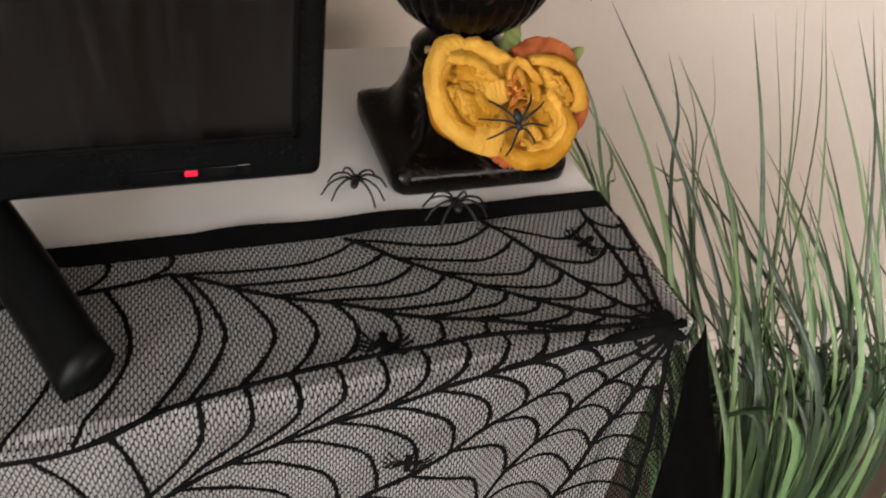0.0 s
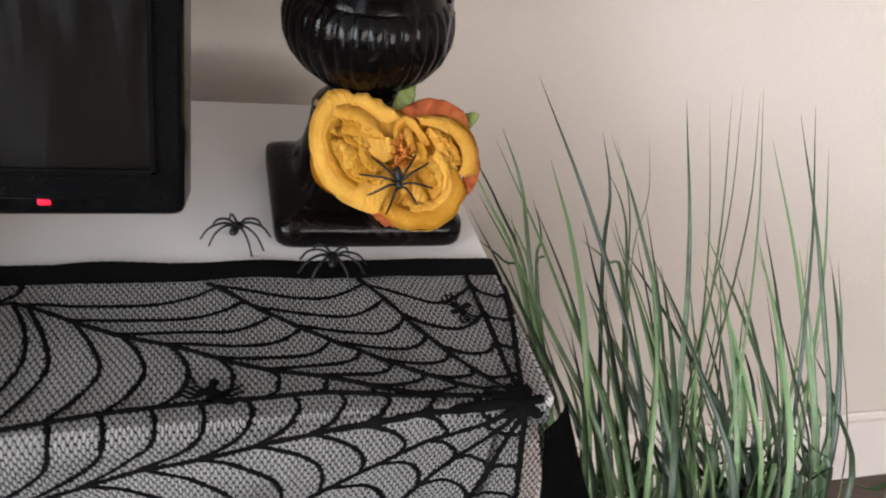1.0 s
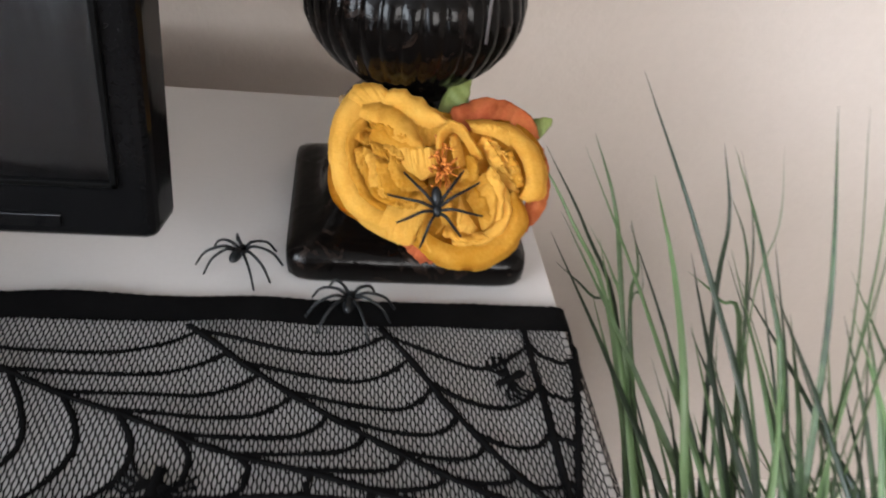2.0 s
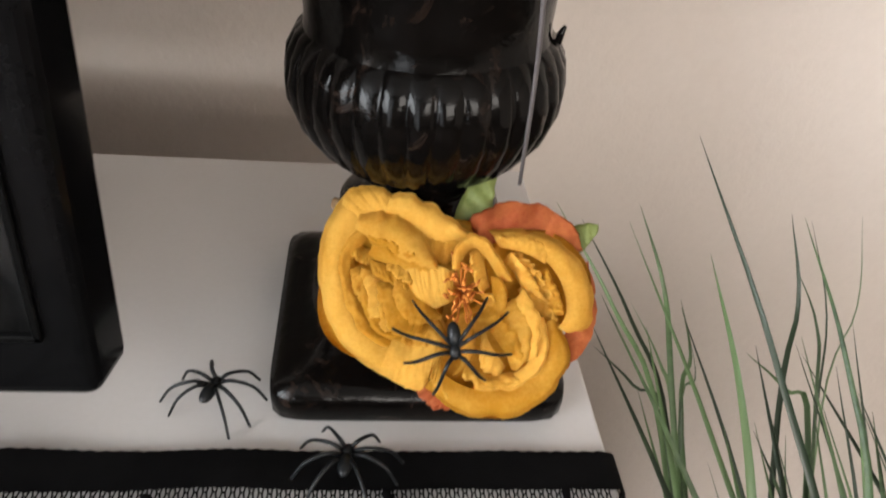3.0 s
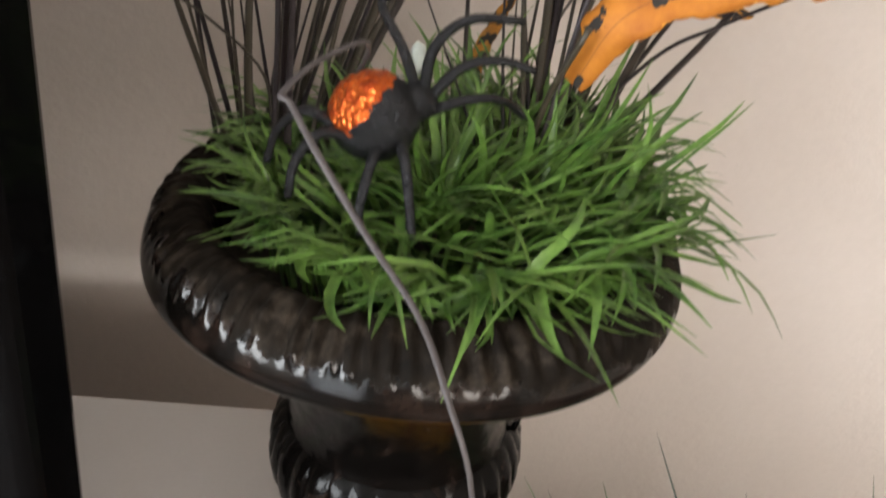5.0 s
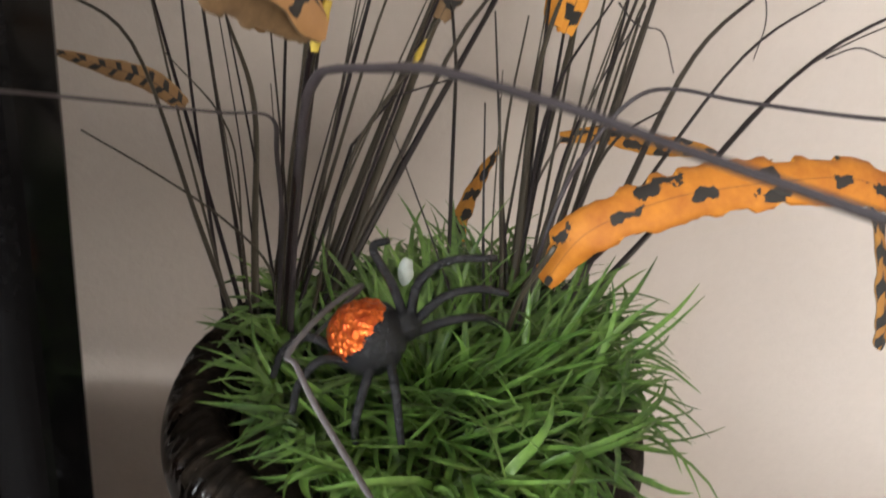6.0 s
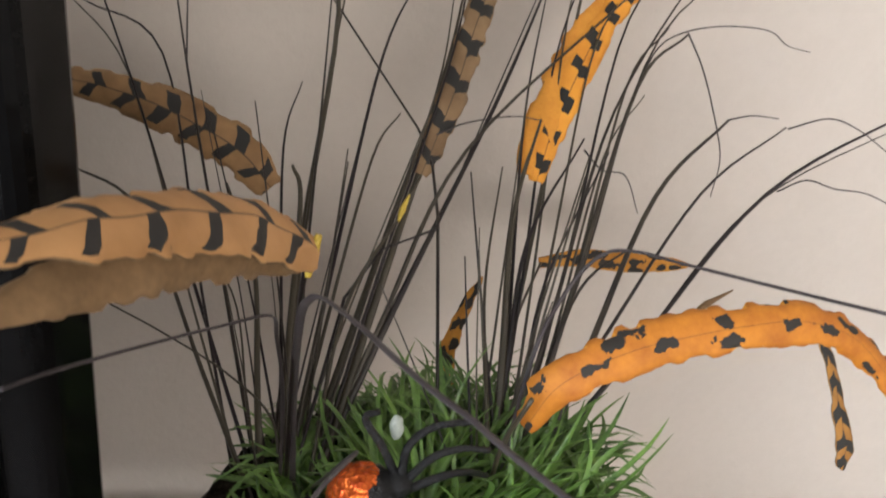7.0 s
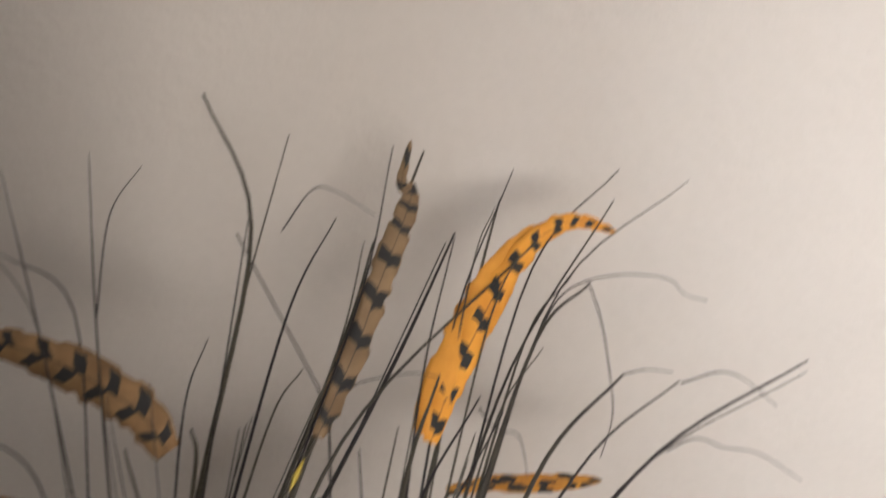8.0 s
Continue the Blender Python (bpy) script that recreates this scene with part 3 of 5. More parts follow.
def turf():
    rnd = random.Random(11)
    bm = bmesh.new()
    for k in range(1350):
        tuft = k >= 1220
        a = rnd.uniform(-0.3, 1.3) if tuft else rnd.random() * 2 * math.pi
        r = rnd.uniform(0.030, 0.066) if tuft else 0.072 * math.sqrt(rnd.random())
        base = Vector((r * math.cos(a) + 0.004, r * math.sin(a) + 0.003, 0.244 + 0.014 * (1 - (r / 0.073) ** 2)))
        out = a + rnd.gauss(0, 0.75)
        near = math.cos(a - 3.7)
        length = rnd.uniform(0.036, 0.088) * (1 - 0.36 * max(0.0, near) * (r / 0.066)) * (1 - 0.10 * max(0.0, math.cos(a + 0.5))) * (1 - 0.15 * max(0.0, math.cos(a - 3.0)))
        lean = min(1.35, 0.12 + 0.95 * (r / 0.073) ** 1.2 * rnd.uniform(0.45, 1.2) + rnd.uniform(0, 0.4))
        lean *= 1 - 0.30 * max(0.0, math.cos(a + 0.2))
        if tuft:
            lean, length = lean * 0.5, rnd.uniform(0.055, 0.086)
        flat_dir = Vector((math.cos(out), math.sin(out), 0))
        p, d, step = base.copy(), lean * 0.45, length / 4
        pts = [p.copy()]
        curl = rnd.uniform(0.05, 0.75)
        veer = rnd.uniform(-0.5, 0.5)
        for i in range(4):
            d = min(2.6, d + lean * 0.28 + curl * 0.55)
            flat_dir = Matrix.Rotation(veer, 3, "Z") @ flat_dir
            p = p + (flat_dir * math.sin(d) + Vector((0, 0, math.cos(d)))) * step
            reach = math.hypot(p.x, p.y)
            if 0.064 < reach < 0.108:
                p.z = max(p.z, 0.2745)
            elif reach >= 0.108:
                p.z = max(p.z, 0.2745 - 0.5 * (reach - 0.108))
            pts.append(p.copy())
        side = Vector((-math.sin(out), math.cos(out), 0))
        blade(bm, pts, rnd.uniform(0.0013, 0.0042), side.cross(Vector((0, 0, 1)).cross(side)) + Vector((rnd.uniform(-0.6, 0.6), rnd.uniform(-0.6, 0.6), 0.9)), 2, 0.3)
    ob = part("grass_mound", bm, TURF)
    ob.matrix_world = pose(UX, UY, TOP)
    return tagged(ob, "bright green plastic grass filling the black urn", "artificial grass", kind="stuff")


turf()
# ---- small spiders ----


def small_spider(name, m, label, spread=1.0, seed=1):
    """A moulded spider: two body lobes and eight thin arched legs."""
    rnd = random.Random(seed)
    sp = thing(name, m, label, "spider decoration", "small plastic spiders")
    bm = bmesh.new()
    bmesh.ops.create_uvsphere(bm, u_segments=16, v_segments=10, radius=1.0, matrix=Matrix.LocRotScale((0, 0.0045, 0.0105), None, (0.0030, 0.0058, 0.0030)))
    part("abdomen", bm, SPIDER, sp)
    bm = bmesh.new()
    bmesh.ops.create_uvsphere(bm, u_segments=14, v_segments=8, radius=1.0, matrix=Matrix.LocRotScale((0, -0.0030, 0.0100), None, (0.0026, 0.0036, 0.0024)))
    part("head", bm, SPIDER, sp)
    for sx in (-1, 1):
        for ang, reach in ((52, 0.027), (17, 0.029), (-22, 0.028), (-58, 0.026)):
            a = radians(ang + rnd.uniform(-7, 7))
            dx, dy = sx * math.cos(a), math.sin(a)
            reach *= spread * rnd.uniform(0.9, 1.08)
            bm = bmesh.new()
            tube(bm, [(dx * 0.0018, dy * 0.003 - 0.002, 0.0100), (dx * reach * 0.35, dy * reach * 0.35, 0.0138), (dx * reach * 0.75, dy * reach * 0.75, 0.0098),
                      (dx * reach, dy * reach, 0.0010)], 0.00105, 0.00065, 6, 5)
            part("leg", bm, SPIDER, sp)
    return sp


small_spider("small_spider", pose(0.110, 0.427, TOP, 0, 0, 160), "small black plastic spider standing on the white cabinet top", 0.84, 1)
small_spider("small_spider", pose(0.170, 0.386, TOP + 0.003, 0, 0, 172), "small black plastic spider standing on the lace hem", 0.84, 2)

# ---- lace runner ----
DROP = 0.30
LX0 = -0.42
HEM_Y = 0.397
EDGE_Y = CY0 - 0.003
FLAT = HEM_Y - EDGE_Y
BEND = 0.006


def on_cloth(u, v, lift=0.0):
    """u along the runner, v from its back hem: over the top, round the front edge and down."""
    sag = 0.0014 * math.sin(u * 61 + v * 40) + 0.0012 * math.sin(u * 23 - v * 71)
    if v < FLAT and u > CX1 - 0.004:
        a = min(math.pi / 2, (u - CX1 + 0.004) / 0.005)
        fall = max(0.0, u - CX1 + 0.004 - 0.005 * math.pi / 2)
        return Vector((CX1 - 0.002 + math.sin(a) * (0.005 + lift) + 0.35 * fall, HEM_Y - v, TOP + 0.0022 - (1 - math.cos(a)) * 0.005 + math.cos(a) * lift - fall))
    if v < FLAT:
        return Vector((u, HEM_Y - v, TOP + 0.0022 + max(0.0, sag) + lift))
    a = min(math.pi / 2, (v - FLAT) / BEND)
    down = max(0.0, v - FLAT - BEND * math.pi / 2)
    flare = 0.10 * down * max(0.0, (u - 0.18) / 0.11)
    wave = 0.006 * math.sin(u * 38) * min(1.0, down / 0.08)
    y = EDGE_Y - math.sin(a) * (BEND + lift) - 0.03 * down + wave - abs(sag)
    z = TOP + 0.0022 - (1 - math.cos(a)) * BEND + math.cos(a) * lift - down
    return Vector((u + flare, y, z))


def net():
    """The woven ground of the lace: a lattice of fine threads with lens-shaped holes."""
    pu, pv, w = 0.0036, 0.0031, 0.00039
    nu, nv = int((CX1 + 0.035 - LX0) / pu), int((FLAT + DROP) / pv)
    verts, faces = [], []

    def strip(a, b, wa):
        d = (b[0] - a[0], b[1] - a[1])
        n = math.hypot(*d) or 1.0
        o = (-d[1] / n * wa, d[0] / n * wa)
        k = len(verts)
        for p, s in ((a, 1), (a, -1), (b, -1), (b, 1)):
            verts.append(on_cloth(p[0] + o[0] * s, p[1] + o[1] * s))
        faces.append((k, k + 1, k + 2, k + 3))

    for j in range(6, nv):
        off = 0.5 * pu if j % 2 else 0.0
        v = j * pv
        for i in range(nu):
            u = LX0 + i * pu + off
            if u > CX1 - 0.006 and v > FLAT - 0.004:
                continue
            knot = (u, v)
            strip((u - pu * 0.20, v), (u + pu * 0.20, v), w * 1.35)
            for s in (-1, 1):
                strip((u + s * pu * 0.17, v), (u + s * pu * 0.33, v + pv), w)
    me = bpy.data.meshes.new("net")
    me.from_pydata(verts, [], faces)
    me.materials.append(THREAD)
    return me


runner = thing("lace_runner", pose(0, 0, 0), "black spider-web lace runner draped over the cabinet edge", "table runner")
ground = new("net", net())
ground.parent = runner
tagged(ground, "fine black mesh ground", kind="stuff")


def ribbon(bm, points, width, lift=0.0006, steps=10):
    """A woven strand laid on the cloth, in cloth coordinates."""
    path = smooth_path([(u, v, 0) for u, v in points], steps)
    prev = None
    n = len(path)
    for i, c in enumerate(path):
        d = path[min(i + 1, n - 1)] - path[max(i - 1, 0)]
        d = d / (d.length or 1)
        w = width / 2 * (1 + 0.16 * math.sin(i * 2.1 + c.x * 900))
        cur = []
        for s, h in ((1, 0.0), (0.55, 1.0), (-0.55, 1.0), (-1, 0.0)):
            cur.append(bm.verts.new(on_cloth(c.x - d.y * w * s, c.y + d.x * w * s, lift * h + 0.0001)))
        if prev:
            for k in range(3):
                bm.faces.new((prev[k], prev[k + 1], cur[k + 1], cur[k]))
        prev = cur


# back hem: a dense black band with a picked edge
bm = bmesh.new()
n = 240
rows = []
for i in range(n + 1):
    u = LX0 + (CX1 + 0.035 - LX0) * i / n
    tooth = 0.0006 * (i % 2)
    rows.append([bm.verts.new(on_cloth(u, v, 0.0005)) for v in (-tooth, 0.004, 0.010, 0.016, 0.0195 + 0.0007 * (i % 2))])
for a, b in zip(rows, rows[1:]):
    for k in range(4):
        bm.faces.new((a[k], b[k], b[k + 1], a[k + 1]))
part("hem", bm, THREAD, runner, "dense black woven hem")


def webs():
    """Two webs: hubs near the ends of the visible stretch, spokes from each, scalloped cross threads between the spokes."""
    hub = Vector((0.264, 0.138))
    ends = [(0.286, 0.03), (0.262, 0.020), (0.186, 0.020), (0.091, 0.022), (-0.016, 0.036), (-0.016, 0.134), (-0.060, 0.205), (0.020, 0.285), (0.100, 0.36), (0.19, 0.40), (0.27, 0.40)]
    spokes = []
    for k, e in enumerate(ends):
        e = Vector(e)
        bow = Vector((0, 0.012 * (1 if k < 5 else -1) * (e - hub).length / 0.25))
        spokes.append((hub, (hub + e) / 2 + bow, e))

    def on_spoke(s, f):
        a, m, b = s
        return a * ((1 - f) * (1 - 2 * f)) + m * (4 * f * (1 - f)) + b * (f * (2 * f - 1))

    for s in spokes:
        bm = bmesh.new()
        ribbon(bm, [on_spoke(s, f) for f in (0.0, 0.2, 0.4, 0.6, 0.8, 1.0)], 0.0038, 0.0009)
        part("web_spoke", bm, THREAD, runner)
    for s, q in zip(spokes, spokes[1:]):
        longest = max((s[2] - hub).length, (q[2] - hub).length)
        count = max(3, int(longest / 0.029))
        for i in range(1, count + 1):
            f = (i / (count + 0.35)) ** 0.95
            a, b = on_spoke(s, f), on_spoke(q, min(1.0, f * 1.02))
            mid = (a + b) / 2
            mid = mid + (hub - mid).normalized() * min(0.020, (a - b).length * 0.28)
            bm = bmesh.new()
            ribbon(bm, [a, (a + mid) / 2 + (hub - mid).normalized() * 0.003, mid, (b + mid) / 2 + (hub - mid).normalized() * 0.003, b], 0.0030, 0.0007, 7)
            part("web_thread", bm, THREAD, runner)
    # gathered knot at the hub
    bm = bmesh.new()
    for k in range(7):
        a = k * 0.9
        ribbon(bm, [hub + Vector((math.cos(a), math.sin(a))) * 0.012, hub, hub - Vector((math.cos(a + 0.3), math.sin(a + 0.3))) * 0.014], 0.005, 0.0009, 6)
    part("web_hub", bm, THREAD, runner)
    # the next repeat towards the television: two long lines that run on from the spokes, with hanging cross threads
    upper = [Vector(p) for p in ((-0.016, 0.036), (-0.062, 0.043), (-0.150, 0.050), (-0.260, 0.040), (-0.415, 0.046))]
    lower = [Vector(p) for p in ((-0.016, 0.134), (-0.090, 0.150), (-0.190, 0.138), (-0.290, 0.152), (-0.415, 0.142))]
    lowest = [Vector(p) for p in ((-0.060, 0.270), (-0.140, 0.285), (-0.230, 0.270), (-0.320, 0.288), (-0.415, 0.276))]

    def at_u(line, u):
        for a, b in zip(line, line[1:]):
            if b.x <= u <= a.x:
                return a.lerp(b, (a.x - u) / (a.x - b.x))
        return line[0] if u > line[0].x else line[-1]

    for line in (upper, lower, lowest):
        bm = bmesh.new()
        ribbon(bm, line, 0.0038, 0.0009)
        part("web_spoke", bm, THREAD, runner)
    hem_line = [Vector((0.05, 0.019)), Vector((-0.42, 0.019))]
    for top, low, count, lean, belly_out in ((hem_line, upper, 9, 0.016, 0.006), (upper, lower, 11, 0.014, 0.020), (lower, lowest, 10, -0.020, 0.018)):
        for i in range(count):
            u = -0.030 - 0.036 * i
            a, b = at_u(top, u + lean), at_u(low, u)
            mid = (a + b) / 2 + Vector((belly_out, 0))
            bm = bmesh.new()
            ribbon(bm, [a, (a + mid) / 2 + Vector((belly_out * 0.2, 0)), mid, (b + mid) / 2 + Vector((belly_out * 0.2, 0)), b], 0.0030, 0.0007, 6)
            part("web_thread", bm, THREAD, runner)
    # small spiders woven into the lace
    for cu, cv, turn in ((0.0933, 0.1159, 0.3), (0.2487, 0.0545, 1.2), (0.1029, 0.2075, 0.2)):
        bm = bmesh.new()
        c, d = Vector((cu, cv)), Vector((math.cos(turn + 1.4), math.sin(turn + 1.4)))
        ribbon(bm, [c - d * 0.009, c - d * 0.003, c + d * 0.009], 0.0052, 0.0009, 5)
        for k in range(8):
            a = turn + (0.45 + 0.3 * (k % 4)) + (math.pi if k > 3 else 0) - 0.9
            e = Vector((math.cos(a), math.sin(a)))
            ribbon(bm, [c + e * 0.002, c + e * 0.010 + d * 0.002, c + e * 0.016 - d * 0.002], 0.0017, 0.0007, 4)
        tagged(part("woven_spider", bm, THREAD, runner), "spider figure woven into the lace", kind="stuff")


webs()


def end_fold():
    """The solid end hem, hanging as a flared fold off the cabinet's front corner."""
    bm = bmesh.new()
    rows = []
    for i in range(25):
        f = i / 24
        z = TOP - 0.010 - 0.40 * f
        row = []
        for k in range(9):
            g = k / 8
            x = CX1 - 0.010 + 0.018 * g + (0.060 + 0.112 * g) * f + 0.002 * math.sin(9 * f + 4 * g)
            y = EDGE_Y - 0.012 + 0.012 * g - 0.014 * f + 0.006 * math.sin(g * 7 + f * 3) * f
            row.append(bm.verts.new((x, y, z + 0.010 * g * (1 - f))))
        rows.append(row)
    for a, b in zip(rows, rows[1:]):
        for k in range(8):
            bm.faces.new((a[k], a[k + 1], b[k + 1], b[k]))
    bmesh.ops.solidify(bm, geom=bm.faces[:], thickness=0.0012)
    part("end_hem", bm, THREAD, runner, "dense black end hem hanging in a fold")


end_fold()
# ---- the silk rose ----
# Petals are drawn on the flower's face in units of 0.2285 mm: x to the right, y downwards from the face's middle, h towards the viewer.
ROSE_AT = Vector((0.2117, 0.4160, 0.9886))
rose_x, rose_y, rose_z = Vector((0.9931, -0.0738, 0.0913)), Vector((-0.0301, 0.5918, 0.8055)), Vector((-0.1135, -0.8027, 0.5855))
ROSE_M = Matrix.Translation(ROSE_AT) @ Matrix((rose_x, rose_y, rose_z)).transposed().to_4x4()
UNIT = 0.0002285
rose = thing("silk_rose", ROSE_M, "large yellow silk rose with orange-red outer petals", "artificial flower")


def spread_points(points, n):
    """n + 1 points at even steps along a smooth line through the given ones."""
    line = smooth_path([(x, y, 0) for x, y in points], 12)
    total = [0.0]
    for a, b in zip(line, line[1:]):
        total.append(total[-1] + (b - a).length)
    out, k = [], 0
    for i in range(n + 1):
        goal = total[-1] * i / n
        while k < len(line) - 2 and total[k + 1] < goal:
            k += 1
        span = total[k + 1] - total[k]
        out.append(line[k].lerp(line[k + 1], (goal - total[k]) / span if span else 0.0))
    return out


def on_face(x, y, h):
    return Vector((x * UNIT, -y * UNIT, h * UNIT)) * (1 - h * 0.0007)


def petal(inner, outer, hi, ho, bulge, curl, seed, material=None, ends=10.0, pleat=3.0, label=""):
    """A petal between its inner and its outer edge: a swelling sheet whose outer edge rolls back, with soft pleats across it."""
    na, nb = 34, 14
    a, b = spread_points(inner, na), spread_points(outer, na)
    bm = bmesh.new()
    grid = []
    for i in range(na + 1):
        t = i / na
        row = []
        for j in range(nb + 1):
            s = j / nb
            c = a[i].lerp(b[i], s)
            h = hi + (ho - hi) * s + 0.62 * bulge * math.sin(math.pi * min(1.0, s * 1.02)) - ends * (2 * t - 1) ** 6
            if s > 0.80:
                h -= 0.8 * curl * ((s - 0.80) / 0.20) ** 1.6
            spot = Vector((t * 7 + seed * 3.7, s * 1.2, seed * 1.9))
            h += 2.0 * pleat * noise.noise(spot) * (0.3 + s) + 6.0 * noise.noise(spot * 2.7) * s + 0.7 * noise.noise(Vector((t * 30, s * 2.5, seed)))
            way = (b[i] - a[i]).normalized()
            c = c + way * (6.0 * noise.noise(Vector((t * 8, seed, 4))) + 3.0 * noise.noise(Vector((t * 22, seed, 9)))) * s ** 2
            row.append(bm.verts.new(on_face(c.x, c.y, h)))
        grid.append(row)
    for i in range(na):
        for j in range(nb):
            bm.faces.new((grid[i][j], grid[i + 1][j], grid[i + 1][j + 1], grid[i][j + 1]))
    bmesh.ops.solidify(bm, geom=bm.faces[:], thickness=0.0004)
    return part("petal", bm, material or PETAL, rose, label)


def bed_petal(x, y, r, depth, rise, seed):
    """A shallow round petal at the bottom of a lobe."""
    bm = bmesh.new()
    rings, n = [], 32
    for j in range(1, 9):
        f = j / 8
        rings.append([bm.verts.new(on_face(x + r * f * math.cos(q) * (1 + 0.04 * math.sin(3 * q + seed)), y + r * f * math.sin(q), depth + rise * f * f + 3 * noise.noise(Vector((math.cos(q) * 2 * f, math.sin(q) * 2 * f, seed)))))
                      for q in (2 * math.pi * k / n for k in range(n))])
    bm.faces.new(rings[0])
    for p, q in zip(rings, rings[1:]):
        for k in range(n):
            bm.faces.new((p[k], p[(k + 1) % n], q[(k + 1) % n], q[k]))
    bmesh.ops.solidify(bm, geom=bm.faces[:], thickness=0.0004)
    return part("petal", bm, PETAL, rose)


# coral outer petals behind
petal([(50, -105), (95, -118), (145, -112), (195, -88)], [(22, -150), (62, -178), (112, -188), (168, -174), (212, -142), (228, -100)], -25, -14, 8, 4, 1, RED_PETAL, pleat=9, label="coral-red outer petal")
petal([(185, -55), (205, 15), (180, 80)], [(238, -80), (252, -5), (240, 58), (200, 112)], -26, -18, 6, 5, 2, RED_PETAL, pleat=7, label="coral-red outer petal")
petal([(-35, 130), (-15, 150), (0, 160)], [(-80, 138), (-42, 178), (-8, 182)], -20, -14, 6, 5, 3, RED_PETAL, label="coral-red outer petal")
# the shallow bottoms of the three lobes
bed_petal(-135, -15, 112, -36, 26, 1)
bed_petal(140, -40, 98, -36, 24, 2)
bed_petal(75, 90, 108, -36, 24, 3)
bed_petal(0, -60, 95, -46, 20, 4)
# left lobe: the broad rolled petal that goes round it, and the ones over its top
petal([(-160, -150), (-193, -115), (-199, -65), (-187, -10), (-160, 35), (-115, 67), (-70, 67), (-37, 45)], [(-183, -210), (-227, -150), (-243, -75), (-233, 5), (-199, 70), (-137, 117), (-85, 140), (-53, 147)], 6, 2, 17, 30, 4)
petal([(-115, 55), (-75, 45), (-30, 15), (-10, 45)], [(-137, 108), (-105, 133), (-60, 145), (-35, 103)], 4, 15, 16, 16, 5)
petal([(-155, -145), (-115, -158), (-98, -172)], [(-207, -168), (-182, -212), (-133, -214), (-103, -192)], -4, 4, 18, 16, 6)
petal([(-142, -158), (-90, -148), (-35, -118), (22, -118)], [(-134, -192), (-85, -203), (-30, -177), (30, -132)], -4, 10, 20, 16, 7)
petal([(-60, -85), (-25, -75), (5, -85)], [(-70, -155), (-18, -148), (32, -130)], -8, -2, 4, 2, 8)
petal([(-178, -142), (-133, -112), (-83, -82), (-33, -66)], [(-166, -174), (-112, -170), (-60, -136), (-27, -74)], 20, 12, 24, 10, 9)
petal([(-155, -92), (-115, -70), (-65, -54)], [(-142, -122), (-92, -100), (-40, -66)], 2, 24, 8, 4, 10)
petal([(-70, 0), (-35, 0), (0, -15)], [(-90, -68), (-55, -78), (-5, -68)], 12, 20, 4, 2, 11)
petal([(-165, -76), (-140, -45), (-125, -12)], [(-186, -68), (-176, -22), (-150, 12)], 2, 20, 8, 8, 12)
petal([(-140, -66), (-115, -30), (-100, 16)], [(-168, -56), (-158, -8), (-140, 36), (-112, 52)], 6, 24, 8, 8, 13)
petal([(-105, -46), (-80, -14), (-55, 6)], [(-140, -46), (-128, 6), (-100, 48), (-58, 42)], 10, 30, 8, 8, 14)
petal([(-90, -55), (-70, -24), (-35, 0)], [(-112, -56), (-104, -4), (-74, 28), (-22, 16)], 14, 33, 8, 8, 15)
petal([(-152, -88), (-115, -76), (-85, -56)], [(-146, -58), (-108, -42), (-80, -32)], 8, 28, 8, 8, 16)
petal([(-110, -95), (-85, -80), (-60, -60)], [(-125, -72), (-100, -50), (-70, -40)], 4, 24, 6, 6, 17)
# ruffled petals nested between the broad one and the heart of the lobe
petal([(-148, -128), (-172, -98), (-176, -58), (-163, -10), (-138, 28), (-98, 52)], [(-172, -142), (-202, -108), (-206, -60), (-192, 0), (-162, 48), (-112, 80)], -6, 15, 10, 10, 41, pleat=5)
petal([(-132, -58), (-128, -12), (-102, 28), (-58, 38)], [(-166, -72), (-166, -10), (-136, 45), (-76, 64)], 0, 23, 9, 9, 42, pleat=6)
petal([(-118, -30), (-104, 4), (-78, 26), (-44, 22)], [(-140, -26), (-130, 18), (-98, 50), (-40, 46)], 8, 30, 8, 9, 43, pleat=6)
petal([(-92, 30), (-66, 36), (-28, 18)], [(-102, 58), (-62, 68), (-14, 44)], 10, 27, 8, 9, 44, pleat=6)
petal([(-178, -120), (-160, -108), (-130, -98)], [(-190, -92), (-160, -78), (-128, -76)], -14, 8, 8, 6, 45, pleat=5)
petal([(-148, -112), (-112, -96), (-76, -74)], [(-158, -132), (-110, -122), (-58, -92)], 14, 30, 8, 8, 46)
# folded upright petals beside the stamens
petal([(12, -68), (17, -92), (35, -107), (57, -86), (75, -57), (90, -46)], [(-6, -70), (1, -112), (30, -134), (65, -114), (88, -76), (104, -50)], 12, 40, 10, 18, 18)
petal([(42, -108), (54, -76), (62, -36)], [(24, -96), (32, -56), (46, -26)], 2, 28, 6, 6, 19)
petal([(63, -56), (66, -26), (55, 0), (30, 10)], [(78, -56), (92, -36), (88, 0), (68, 24), (32, 28)], 12, 34, 8, 10, 20)
petal([(44, -26), (52, -6), (35, 24)], [(68, -26), (76, 0), (53, 22)], 6, 24, 6, 6, 21)
